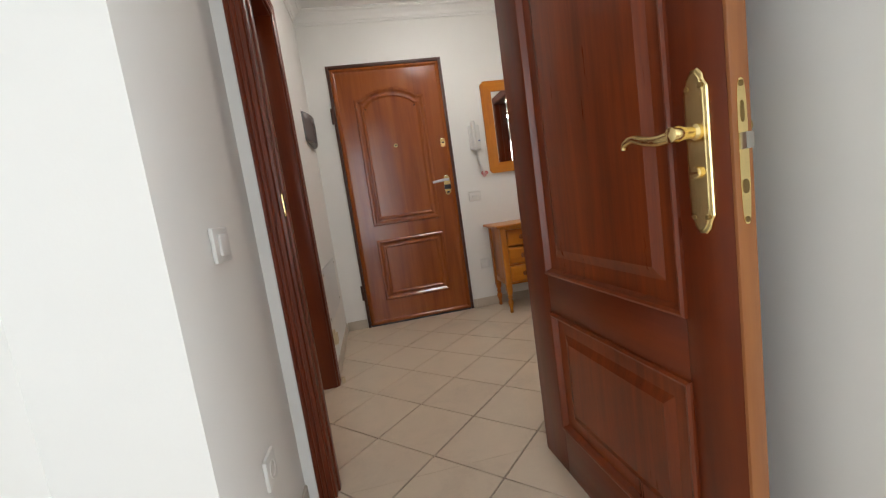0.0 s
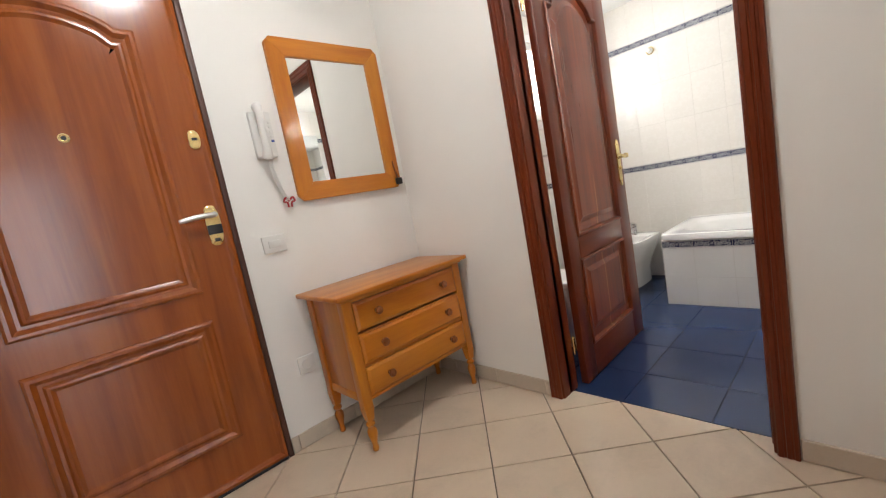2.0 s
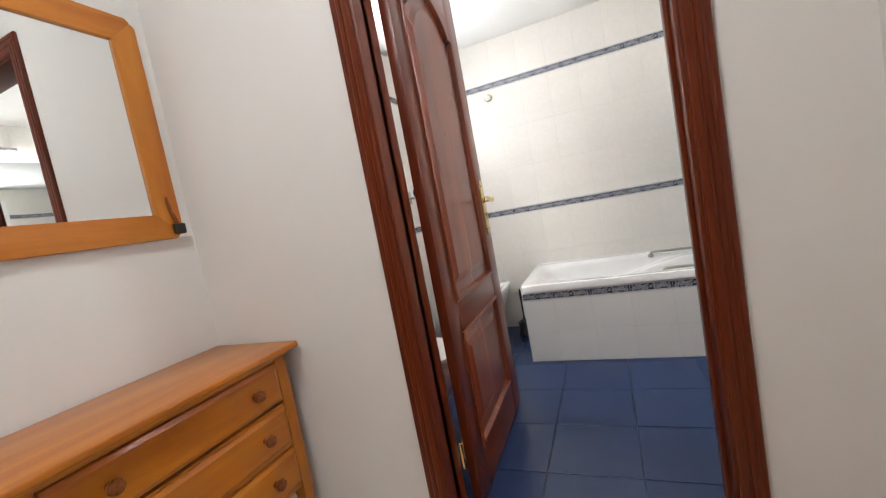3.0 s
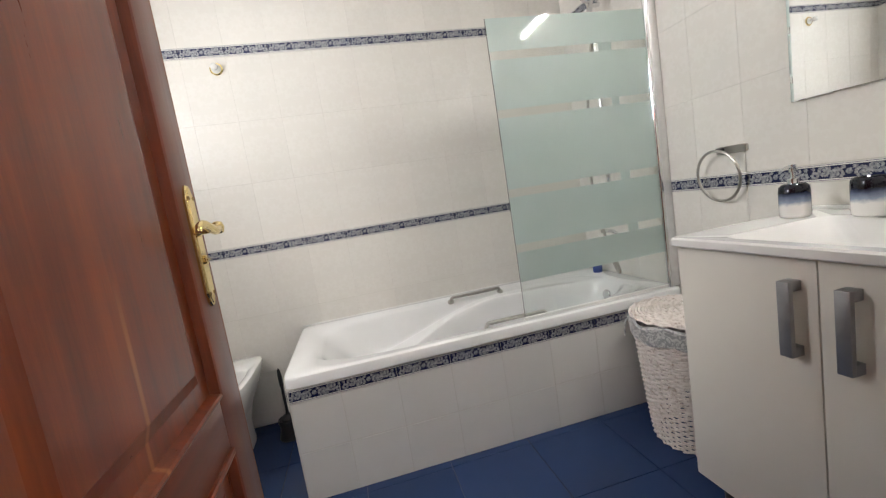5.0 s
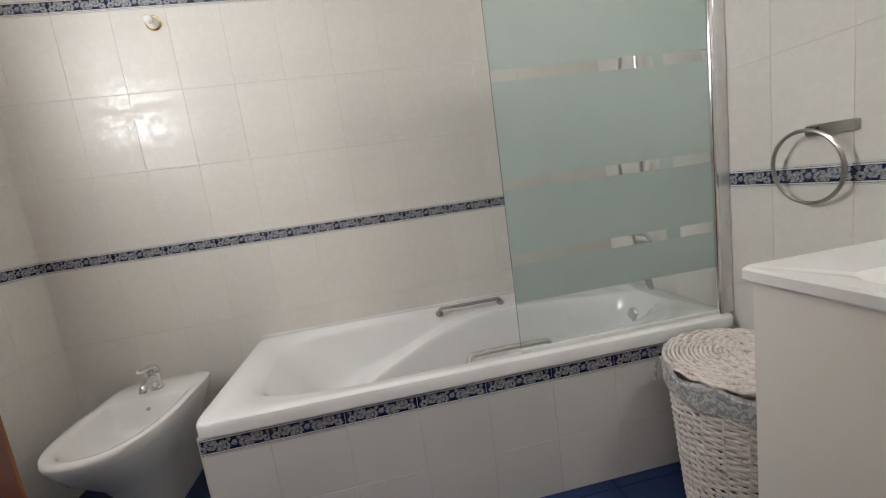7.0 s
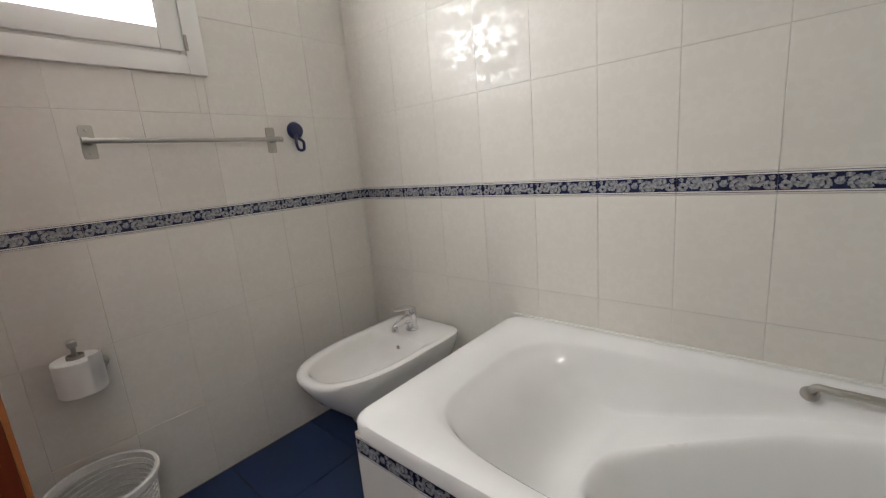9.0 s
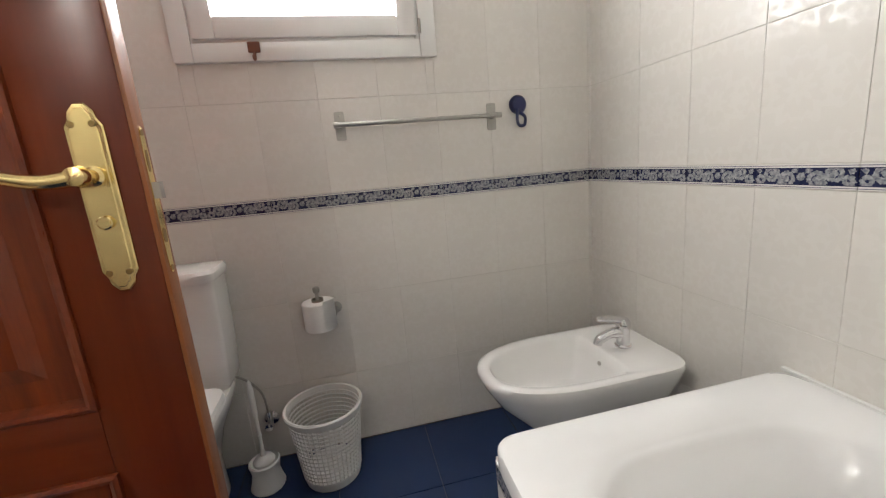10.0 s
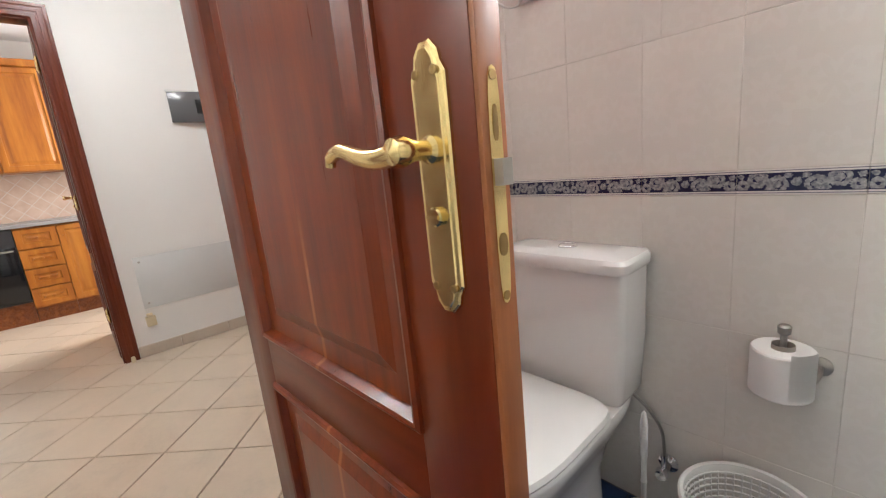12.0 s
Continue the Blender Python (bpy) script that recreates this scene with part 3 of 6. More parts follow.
def lever_set(parent, place, u, z, out, way, h=0.262, w=0.046, material=None):
    """A long scalloped back plate, lever, key turn and screws on a door face. place(u, w, z): w grows outwards."""
    metal_ = material or BRASS
    half = [(-w / 2, -h / 2 + 0.03), (-w / 2 + 0.006, -h / 2 + 0.02), (-w / 2 + 0.008, -h / 2 + 0.01), (-0.006, -h / 2), (0.006, -h / 2), (w / 2 - 0.008, -h / 2 + 0.01), (w / 2 - 0.006, -h / 2 + 0.02), (w / 2, -h / 2 + 0.03)]
    outline = half + [(-a, -b) for a, b in half]
    bm = bmesh.new()
    rings(bm, [[place(u + a * k, d, z + b * (1 - (1 - k) * 0.2)) for a, b in outline] for k, d in ((1, 0.0), (1, 0.004), (0.93, 0.0065), (0.75, 0.007), (0.70, 0.0085))])
    plate = part("handle_plate", bm, metal_, parent, "polished brass back plate with scalloped ends", angle=25)
    bm = bmesh.new()
    c = z + 0.034
    lathe(bm, [(0.0, 0.006), (0.0135, 0.006), (0.0135, 0.012), (0.0095, 0.016), (0.0095, 0.03), (0.012, 0.038), (0.0145, 0.046), (0.012, 0.056), (0.0, 0.06)], place(u, 0, c), Vector(place(0, 1, 0)) - Vector(place(0, 0, 0)), 20)
    pts = spline([place(u, 0.046, c), place(u + way * 0.03, 0.049, c - 0.004), place(u + way * 0.06, 0.05, c + 0.000), place(u + way * 0.095, 0.049, c + 0.009), place(u + way * 0.118, 0.048, c + 0.004), place(u + way * 0.124, 0.047, c - 0.005)], 5)
    tube(bm, pts, [0.0115 - 0.0055 * i / (len(pts) - 1) if i < len(pts) - 4 else 0.006 for i in range(len(pts))], 12)
    part("lever", bm, metal_, plate, "curved brass lever")
    bm = bmesh.new()
    lathe(bm, [(0, 0.006), (0.010, 0.006), (0.010, 0.013), (0.008, 0.0145), (0.0, 0.0145)], place(u, 0, z - 0.03), Vector(place(0, 1, 0)) - Vector(place(0, 0, 0)), 16)
    box_pts = [place(u - 0.008, 0.0140, z - 0.0318), place(u + 0.008, 0.0175, z - 0.0282)]
    lo, hi = [min(a, b) for a, b in zip(*box_pts)], [max(a, b) for a, b in zip(*box_pts)]
    box(bm, lo[0], hi[0], lo[1], hi[1], lo[2], hi[2])
    part("lock_turn", bm, metal_, plate)
    for a in (-1, 1):
        for b in (-1, 1):
            bm = bmesh.new()
            lathe(bm, [(0, 0.006), (0.0046, 0.006), (0.0046, 0.0092), (0.003, 0.0100), (0.0, 0.0096)], place(u + a * 0.0125, 0, z + b * (h / 2 - 0.028)), Vector(place(0, 1, 0)) - Vector(place(0, 0, 0)), 10)
            part("screw", bm, SCREW, plate)


def veneer(axis, middle, streaked):
    """Mahogany panel veneer, on one door with a pale sapwood streak near the middle of the panel."""
    m = Nodes("mahogany_panel_veneer", 0.3)
    v = m.coords((9, 9, 0.55))
    broad, streak, pore = m.noise(v, 1.1, 4, 0.6, 0.6), m.noise(v, 5.5, 6, 0.7, 0.2), m.noise(v, 26, 3, 0.7)
    fac = m.math("ADD", m.math("MULTIPLY", broad, 0.55), m.math("ADD", m.math("MULTIPLY", streak, 0.35), m.math("MULTIPLY", pore, 0.10)))
    base = m.ramp(fac, (0.36, (0.085, 0.0125, 0.0028)), (0.5, (0.165, 0.027, 0.005)), (0.66, (0.25, 0.048, 0.008)))
    p = m.split(m.coords())
    along = p[0] if axis == "x" else p[1]
    drift = m.math("ADD", m.math("MULTIPLY", m.noise(m.coords((0, 0, 1)), 2.0, 2), 0.007), m.math("MULTIPLY", p[2], 0.015))
    off = m.math("ABSOLUTE", m.math("SUBTRACT", m.math("SUBTRACT", along, middle - 0.035), drift))
    soft = m.ramp(m.math("MULTIPLY", off, 100.0), (0.25, 1.0), (0.7, 0.0))
    low = m.ramp(p[2], (0.9, 1.0), (1.0, 0.0))
    m.set("Base Color", m.mix(m.math("MULTIPLY", m.math("MULTIPLY", soft, low), 0.75), base, (0.42, 0.15, 0.05)) if streaked else base)
    m.set("Roughness", m.math("ADD", m.math("MULTIPLY", streak, 0.16), 0.22))
    m.set("Coat Weight", 0.1)
    m.set("Coat Roughness", 0.14)
    m.bump(m.math("ADD", streak, m.math("MULTIPLY", pore, 0.6)), 0.10, 0.0008)
    return m.mat


def interior_door(name, hinge, latch, side, label, both_handles=True, top=2.02, hinge_z=(0.22, 1.02, 1.80), drop=0.0, knuckle=1, stiles=(0.13, 0.13), rail=(0.58, 0.70), streak=False):
    """A mahogany leaf with an arched upper and a square lower panel. hinge, latch: (x, y) of its two edges on the centre line; side: 1 if
    the first face looks to the right of the way from hinge to latch; rail: the middle rail's lower and upper edge."""
    way = Vector((latch[0] - hinge[0], latch[1] - hinge[1], 0))
    width = way.length
    way.normalize()
    face = Vector((way.y, -way.x, 0)) * side
    base = Vector((*hinge, 0.006))
    leaf = thing(name, base.x, base.y, base.z, label, "door")
    half = 0.0175
    (stile, stile_2), z_low, (z_a, z_b) = stiles, 0.165, rail
    z_up = top - 0.13

    panel_wood = veneer("x" if abs(way.x) > 0.5 else "y", (way.x if abs(way.x) > 0.5 else way.y) * width * 0.5, streak)

    def at(u, v, s=1, w=0.0):
        return base + way * u + Vector((0, 0, v)) + face * (s * (half + w))

    def block(nm, u0, u1, v0, v1, mat, t=half, bev=0.0015):
        bm = bmesh.new()
        p = [base + way * u + face * w + Vector((0, 0, v)) for u in (u0, u1) for w in (-t, t) for v in (v0, v1)]
        vs = [bm.verts.new(q) for q in p]
        fs = [bm.faces.new([vs[i] for i in q]) for q in ((0, 1, 3, 2), (4, 6, 7, 5), (0, 4, 5, 1), (2, 3, 7, 6), (0, 2, 6, 4), (1, 5, 7, 3))]
        if bev:
            bmesh.ops.bevel(bm, geom=list({e for f in fs for e in f.edges}), offset=bev, segments=2, profile=0.5, affect="EDGES")
        return part(nm, bm, mat, leaf)

    cross = MAHOGANY_X if abs(way.x) > 0.5 else MAHOGANY_Y
    block("stile", 0.0, stile, 0, top, MAHOGANY)
    block("stile", width - stile_2, width - 0.006, 0, top, MAHOGANY)
    block("edge_lipping", width - 0.006, width, 0.001, top - 0.001, LIPPING, half - 0.0005, 0.0008)
    block("rail", stile, width - stile_2, 0, z_low, cross)
    block("rail", stile, width - stile_2, z_a, z_b, cross)
    block("rail", stile, width - stile_2, z_up, top, cross)
    for z0, z1, rise in ((z_low, z_a, 0.0), (z_b, z_up, 0.11)):
        outline = arch_outline(stile, width - stile_2, z0, z1, rise)
        if rise:
            # the spandrels over the arch fill the corner between it and the top rail
            bm = bmesh.new()
            arch = [p for p in outline if p[1] >= z1 - rise - 1e-6]
            low = [Vector((p[0], p[1])) for p in arch]
            n = len(low)
            for k in range(n - 1):
                a, b = low[k], low[k + 1]
                if abs(a.x - b.x) < 1e-5:
                    continue
                for s in (-1, 1):
                    bm.faces.new([bm.verts.new(base + way * q.x + face * (s * half) + Vector((0, 0, zz))) for q, zz in ((a, a.y), (b, b.y), (b, z1), (a, z1))])
                bm.faces.new([bm.verts.new(base + way * q.x + face * w + Vector((0, 0, q.y))) for q, w in ((a, -half), (b, -half), (b, half), (a, half))])
            bmesh.ops.remove_doubles(bm, verts=bm.verts, dist=1e-5)
            part("arched_rail", bm, cross, leaf)
        for s in (1, -1):
            bm = bmesh.new()
            moulded_panel(bm, outline, lambda u, v, h: at(u, v, s, h), [(-0.004, 0.0), (-0.003, 0.006), (0.003, 0.009), (0.009, 0.007), (0.013, -0.004), (0.016, -0.010), (0.055, -0.010), (0.078, -0.003), (0.080, -0.002)])
            part("panel", bm, panel_wood, leaf, angle=12)
    for s in ((1, -1) if both_handles else (1,)):
        lever_set(leaf, lambda u, w, v: at(u, v, s, w) - Vector((0, 0, 0.006)), width - 0.057, 1.03 - drop, s, -1)
    bm = bmesh.new()
    outline = oval(0, 0, 0.0088, 0.108, 3.5, 24)
    rings(bm, [[base + way * (width + d) + face * a + Vector((0, 0, 1.015 - drop + b)) for a, b in outline] for d in (-0.001, 0.0012)])
    plate = part("lock_faceplate", bm, BRASS, leaf, "worn brass lock plate")
    bm = bmesh.new()
    lathe_pts = [base + way * (width + w) + face * a + Vector((0, 0, 1.02 - drop + b)) for w in (0.001, 0.011) for a in (-0.008, 0.006) for b in (0.0, 0.024)]
    vs = [bm.verts.new(q) for q in lathe_pts]
    for q in ((0, 1, 3, 2), (4, 6, 7, 5), (0, 4, 5, 1), (2, 3, 7, 6), (0, 2, 6, 4), (1, 5, 7, 3)):
        bm.faces.new([vs[i] for i in q])
    part("latch_bolt", bm, STEEL, plate)
    for zz, rr, ww in ((1.115, 0.0045, 0.0045), (0.915, 0.0045, 0.0045), (0.965, 0.006, 0.011), (1.075, 0.0035, 0.016)):
        bm = bmesh.new()
        rings(bm, [[base + way * (width + d) + face * a + Vector((0, 0, zz - drop + b)) for a, b in oval(0, 0, rr, ww, 2.4, 14)] for d in (0.0005, 0.0019)])
        part("keyhole" if ww > 0.005 else "screw", bm, SCREW, plate)
    for zz in hinge_z:
        bm = bmesh.new()
        c = base + face * (knuckle * (half + 0.007)) + way * -0.004
        lathe(bm, [(0.0, -0.034), (0.0055, -0.034), (0.0055, 0.034), (0, 0.034)], c + Vector((0, 0, zz)), (0, 0, 1), 12)
        for d in (0.016, -0.020):
            cc = base + face * (knuckle * (half + 0.002)) + way * d + Vector((0, 0, zz))
            tube(bm, [cc + Vector((0, 0, -0.045)), cc + Vector((0, 0, -0.03)), cc + Vector((0, 0, 0.03)), cc + Vector((0, 0, 0.045))], [0.004, 0.007, 0.007, 0.004], 8)
        part("hinge", bm, BRASS, leaf, "brass butt hinge")
    return leaf


interior_door("bathroom_door", (0.160, -0.8645), (0.918, -0.850), 1, "open mahogany bathroom door with arched panel and brass lever", hinge_z=(0.20, 1.78), drop=0.007, knuckle=-1, stiles=(0.105, 0.135), rail=(0.592, 0.710), streak=True)
interior_door("living_room_door", (-1.1757, -2.026), (-1.1385, -2.838), 1, "open mahogany living room door with arched panel and brass lever", hinge_z=(0.24, 1.25, 1.85), drop=0.052, knuckle=-1, stiles=(0.156, 0.112), rail=(0.555, 0.685))
interior_door("kitchen_door", (-2.150, -1.065), (-2.870, -1.065), -1, "open mahogany kitchen door with panels", hinge_z=(0.30, 1.02, 1.80))


# ---- entrance door ----
def entrance_door():
    x0, x1, top = -1.866, -0.956, 2.10
    door = thing("entrance_door", (x0 + x1) / 2, 0.0, 0.0, "closed glossy mahogany entrance door with arched panel and brass fittings", "door")

    def at(u, v, w):
        return Vector((u, -w, v))

    for nm, d in (("frame_post", (x0, x0 + 0.022, -0.012, 0.10, 0.0, top)), ("frame_post", (x1 - 0.022, x1, -0.012, 0.10, 0.0, top)), ("frame_head", (x0 + 0.022, x1 - 0.022, -0.012, 0.10, top - 0.022, top))):
        part(nm, boxed(*d, bevel=0.002), DARK_FRAME, door, "dark brown steel frame")
    u0, u1, v0, v1 = x0 + 0.024, x1 - 0.024, 0.012, top - 0.026
    bm = bmesh.new()
    outline = [(u0, v0), (u1, v0), (u1, v1), (u0, v1)]
    rings(bm, [[Vector((u, 0.05, v)) for u, v in outline], [at(u, v, 0.010) for u, v in outline]] + [[at(u, v, h) for u, v in inset(outline, d)] for d, h in ((0.004, 0.016), (0.016, 0.018), (0.022, 0.014), (0.028, 0.008), (0.034, 0.006))])
    leaf = part("leaf", bm, SAPELE, door, angle=12)
    for nm, o in (("upper_panel", arch_outline(-1.690, -1.138, 0.826, 1.902, 0.075, 18)), ("lower_panel", arch_outline(-1.688, -1.136, 0.204, 0.706, 0.0))):
        bm = bmesh.new()
        moulded_panel(bm, o, at, [(-0.002, 0.0055), (0.0, 0.015), (0.008, 0.020), (0.018, 0.020), (0.026, 0.013), (0.032, 0.008), (0.042, 0.007), (0.050, 0.014), (0.058, 0.015), (0.066, 0.009), (0.070, 0.0065), (0.11, 0.0070)])
        part(nm, bm, SAPELE, door, angle=12)
    bm = bmesh.new()
    box(bm, u0 + 0.003, u1 - 0.003, -0.014, 0.0, 0.0, 0.014, bevel=0.003)
    part("threshold_seal", bm, BLACK, door)
    # peephole
    bm = bmesh.new()
    lathe(bm, [(0.0, 0.006), (0.016, 0.006), (0.016, 0.012), (0.012, 0.014), (0.009, 0.012), (0.0, 0.011)], (-1.415, -0.0, 1.447), (0, -1, 0), 24)
    peep = part("peephole", bm, BRASS, door, "brass peephole")
    bm = bmesh.new()
    lathe(bm, [(0, 0.011), (0.008, 0.011), (0.006, 0.0135), (0, 0.0145)], (-1.415, 0, 1.447), (0, -1, 0), 16)
    part("lens", bm, BLACK, peep)
    # upper lock
    bm = bmesh.new()
    rings(bm, [[at(-1.030 + a * k, 1.426 + b * k, h) for a, b in oval(0, 0, 0.023, 0.038, 2.6, 28)] for k, h in ((1, 0.006), (1, 0.011), (0.9, 0.014), (0.5, 0.015))])
    lock = part("upper_lock", bm, BRASS, door, "oval brass lock plate")
    part("key_slot", boxed(-1.040, -1.020, -0.017, -0.014, 1.423, 1.433, bevel=0.001), BLACK, lock)
    # handle
    bm = bmesh.new()
    rings(bm, [[at(-1.040 + a * k, 1.080 + b * k, h) for a, b in oval(0, 0, 0.030, 0.082, 3.0, 32)] for k, h in ((1, 0.006), (1, 0.012), (0.92, 0.016), (0.5, 0.017))])
    plate = part("handle_plate", bm, BRASS, door, "rounded brass handle plate")
    part("cylinder_guard", boxed(-1.067, -1.013, -0.023, -0.014, 1.045, 1.083, bevel=0.003), BLACK, plate, "black cylinder guard")
    part("key_slot", boxed(-1.050, -1.030, -0.021, -0.015, 1.014, 1.028, bevel=0.002), BLACK, plate)
    bm = bmesh.new()
    lathe(bm, [(0, 0.01), (0.012, 0.01), (0.010, 0.03), (0.011, 0.055), (0.0, 0.058)], (-1.038, 0, 1.122), (0, -1, 0), 18)
    pts = [(-1.038, -0.048, 1.122), (-1.07, -0.05, 1.122), (-1.11, -0.05, 1.119), (-1.15, -0.05, 1.114), (-1.163, -0.05, 1.112)]
    tube(bm, pts, [0.010, 0.011, 0.011, 0.010, 0.008], 12)
    part("lever", bm, ALUMINIUM, plate, "straight polished lever")
    for z in (0.30, 1.72):
        bm = bmesh.new()
        lathe(bm, [(0, -0.06), (0.010, -0.06), (0.010, 0.06), (0, 0.06)], (x0 - 0.004, -0.020, z), (0, 0, 1), 12)
        part("hinge", bm, DARK_FRAME, door)


entrance_door()


# ---- hall furniture and fixtures ----
def turned_foot(bm, x, y, top, r=0.022):
    lathe(bm, [(0.011, 0.0), (0.014, 0.006), (0.014, 0.016), (0.011, 0.03), (0.015, 0.05), (0.021, 0.075), (0.0215, 0.095), (0.015, 0.108), (0.012, 0.114), (0.020, 0.122), (0.020, 0.130), (0.013, 0.138), (0.013, 0.144)], (x, y, 0), (0, 0, 1), 20)


def chest():
    x0, x1, y0, y1, top = -0.745, -0.052, -0.356, -0.030, 0.705
    ch = thing("chest_of_drawers", (x0 + x1) / 2, (y0 + y1) / 2, 0.0, "honey pine chest with three drawers on turned legs", "chest of drawers")
    bm = bmesh.new()
    box(bm, x0 - 0.038, x1 + 0.038, y0 - 0.038, y1 + 0.022, top - 0.020, top, bevel=0.006, segments=3)
    part("top", bm, PINE, ch)
    part("top_moulding", boxed(x0 - 0.012, x1 + 0.012, y0 - 0.014, y1 + 0.004, top - 0.032, top - 0.020, bevel=0.004), PINE, ch)
    for x in (x0 + 0.02, x1 - 0.02):
        for y in (y0 + 0.02, y1 - 0.02):
            bm = bmesh.new()
            box(bm, x - 0.022, x + 0.022, y - 0.022, y + 0.022, 0.20, top - 0.032, bevel=0.003)
            q = [(0.022, 0.20), (0.020, 0.18), (0.015, 0.144)]
            rings(bm, [[(x + sx * r, y + sy * r, z) for sx, sy in ((-1, -1), (1, -1), (1, 1), (-1, 1))] for r, z in q])
            turned_foot(bm, x, y, 0.144)
            part("leg", bm, PINE_Z, ch)
    for x in (x0 + 0.010, x1 - 0.022):
        part("side_panel", boxed(x, x + 0.012, y0 + 0.042, y1 - 0.042, 0.235, top - 0.032, bevel=0.001), PINE_Z, ch)
    for x in (x0 + 0.006, x1 - 0.026):
        part("side_rail", boxed(x, x + 0.020, y0 + 0.042, y1 - 0.042, 0.225, 0.262, bevel=0.002), PINE, ch)
    part("back_panel", boxed(x0 + 0.042, x1 - 0.042, y1 - 0.015, y1 - 0.005, 0.23, top - 0.032), PINE, ch)
    zs = [(0.245, 0.372), (0.388, 0.516), (0.532, 0.660)]
    for z in (0.228, 0.374, 0.508):
        part("rail", boxed(x0 + 0.042, x1 - 0.042, y0 + 0.004, y0 + 0.03, z, z + 0.013, bevel=0.001), PINE, ch)
    part("rail", boxed(x0 + 0.042, x1 - 0.042, y0 + 0.004, y0 + 0.03, 0.661, top - 0.032, bevel=0.001), PINE, ch)
    for z0, z1 in zs:
        bm = bmesh.new()
        o = [(x0 + 0.044, z0), (x1 - 0.044, z0), (x1 - 0.044, z1), (x0 + 0.044, z1)]
        rings(bm, [[Vector((u, y0 + 0.028, v)) for u, v in o], [Vector((u, y0 + 0.002, v)) for u, v in o]] + [[Vector((u, y0 - h, v)) for u, v in inset(o, d)] for d, h in ((0.002, 0.003), (0.008, 0.006), (0.014, 0.009), (0.020, 0.009))])
        dr = part("drawer_front", bm, PINE, ch, angle=14)
        for x in (x0 + 0.15, x1 - 0.15):
            bm = bmesh.new()
            lathe(bm, [(0.010, 0.0), (0.008, 0.006), (0.008, 0.012), (0.016, 0.018), (0.0185, 0.024), (0.016, 0.031), (0.008, 0.034), (0, 0.0345)], (x, y0 - 0.008, (z0 + z1) / 2 + 0.002), (0, -1, 0), 20)
            part("knob", bm, KNOB_WOOD, dr, "darker turned wooden knob")


chest()


def hall_mirror():
    x0, x1, z0, z1 = -0.660, -0.048, 1.122, 1.872
    mi = thing("wall_mirror", (x0 + x1) / 2, 0.0, z0, "square mirror in a honey pine frame with cut corners", "mirror")
    w, c = 0.085, 0.026
    xa, xb, za, zb = x0 + w, x1 - w, z0 + w, z1 - w

    def bar(nm, quad, mat):
        bm = bmesh.new()
        rings(bm, [[(u, -0.004, v) for u, v in quad], [(u, -0.026, v) for u, v in quad]])
        bmesh.ops.recalc_face_normals(bm, faces=bm.faces)
        bmesh.ops.bevel(bm, geom=[e for e in bm.edges], offset=0.002, segments=2, affect="EDGES")
        part(nm, bm, mat, mi)

    k = c / 2
    bar("frame_stile", [(x0, z0 + c), (x0 + k, z0 + k), (xa, za), (xa, zb), (x0 + k, z1 - k), (x0, z1 - c)], PINE_Z)
    bar("frame_stile", [(x1, z0 + c), (x1, z1 - c), (x1 - k, z1 - k), (xb, zb), (xb, za), (x1 - k, z0 + k)], PINE_Z)
    bar("frame_rail", [(x0 + c, z0), (x1 - c, z0), (x1 - k, z0 + k), (xb, za), (xa, za), (x0 + k, z0 + k)], PINE)
    bar("frame_rail", [(x0 + c, z1), (x0 + k, z1 - k), (xa, zb), (xb, zb), (x1 - k, z1 - k), (x1 - c, z1)], PINE)
    part("glass", boxed(xa - 0.012, xb + 0.012, -0.016, -0.006, za - 0.012, zb + 0.012), MIRROR, mi, "silvered mirror glass", smooth=False)
    # keys on a cord over the corner
    k = thing("key_fob", -0.068, -0.030, 1.14, "black key fob on a brown cord hung over the mirror frame", "key fob")
    part("fob", boxed(-0.090, -0.050, -0.046, -0.028, 1.135, 1.172, bevel=0.006), BLACK, k)
    bm = bmesh.new()
    tube(bm, spline([(-0.074, -0.034, 1.17), (-0.085, -0.032, 1.22), (-0.087, -0.031, 1.265), (-0.080, -0.032, 1.22), (-0.066, -0.034, 1.17)], 5), 0.003, 6)
    part("cord", bm, KNOB_WOOD, k, "brown leather cord")


hall_mirror()


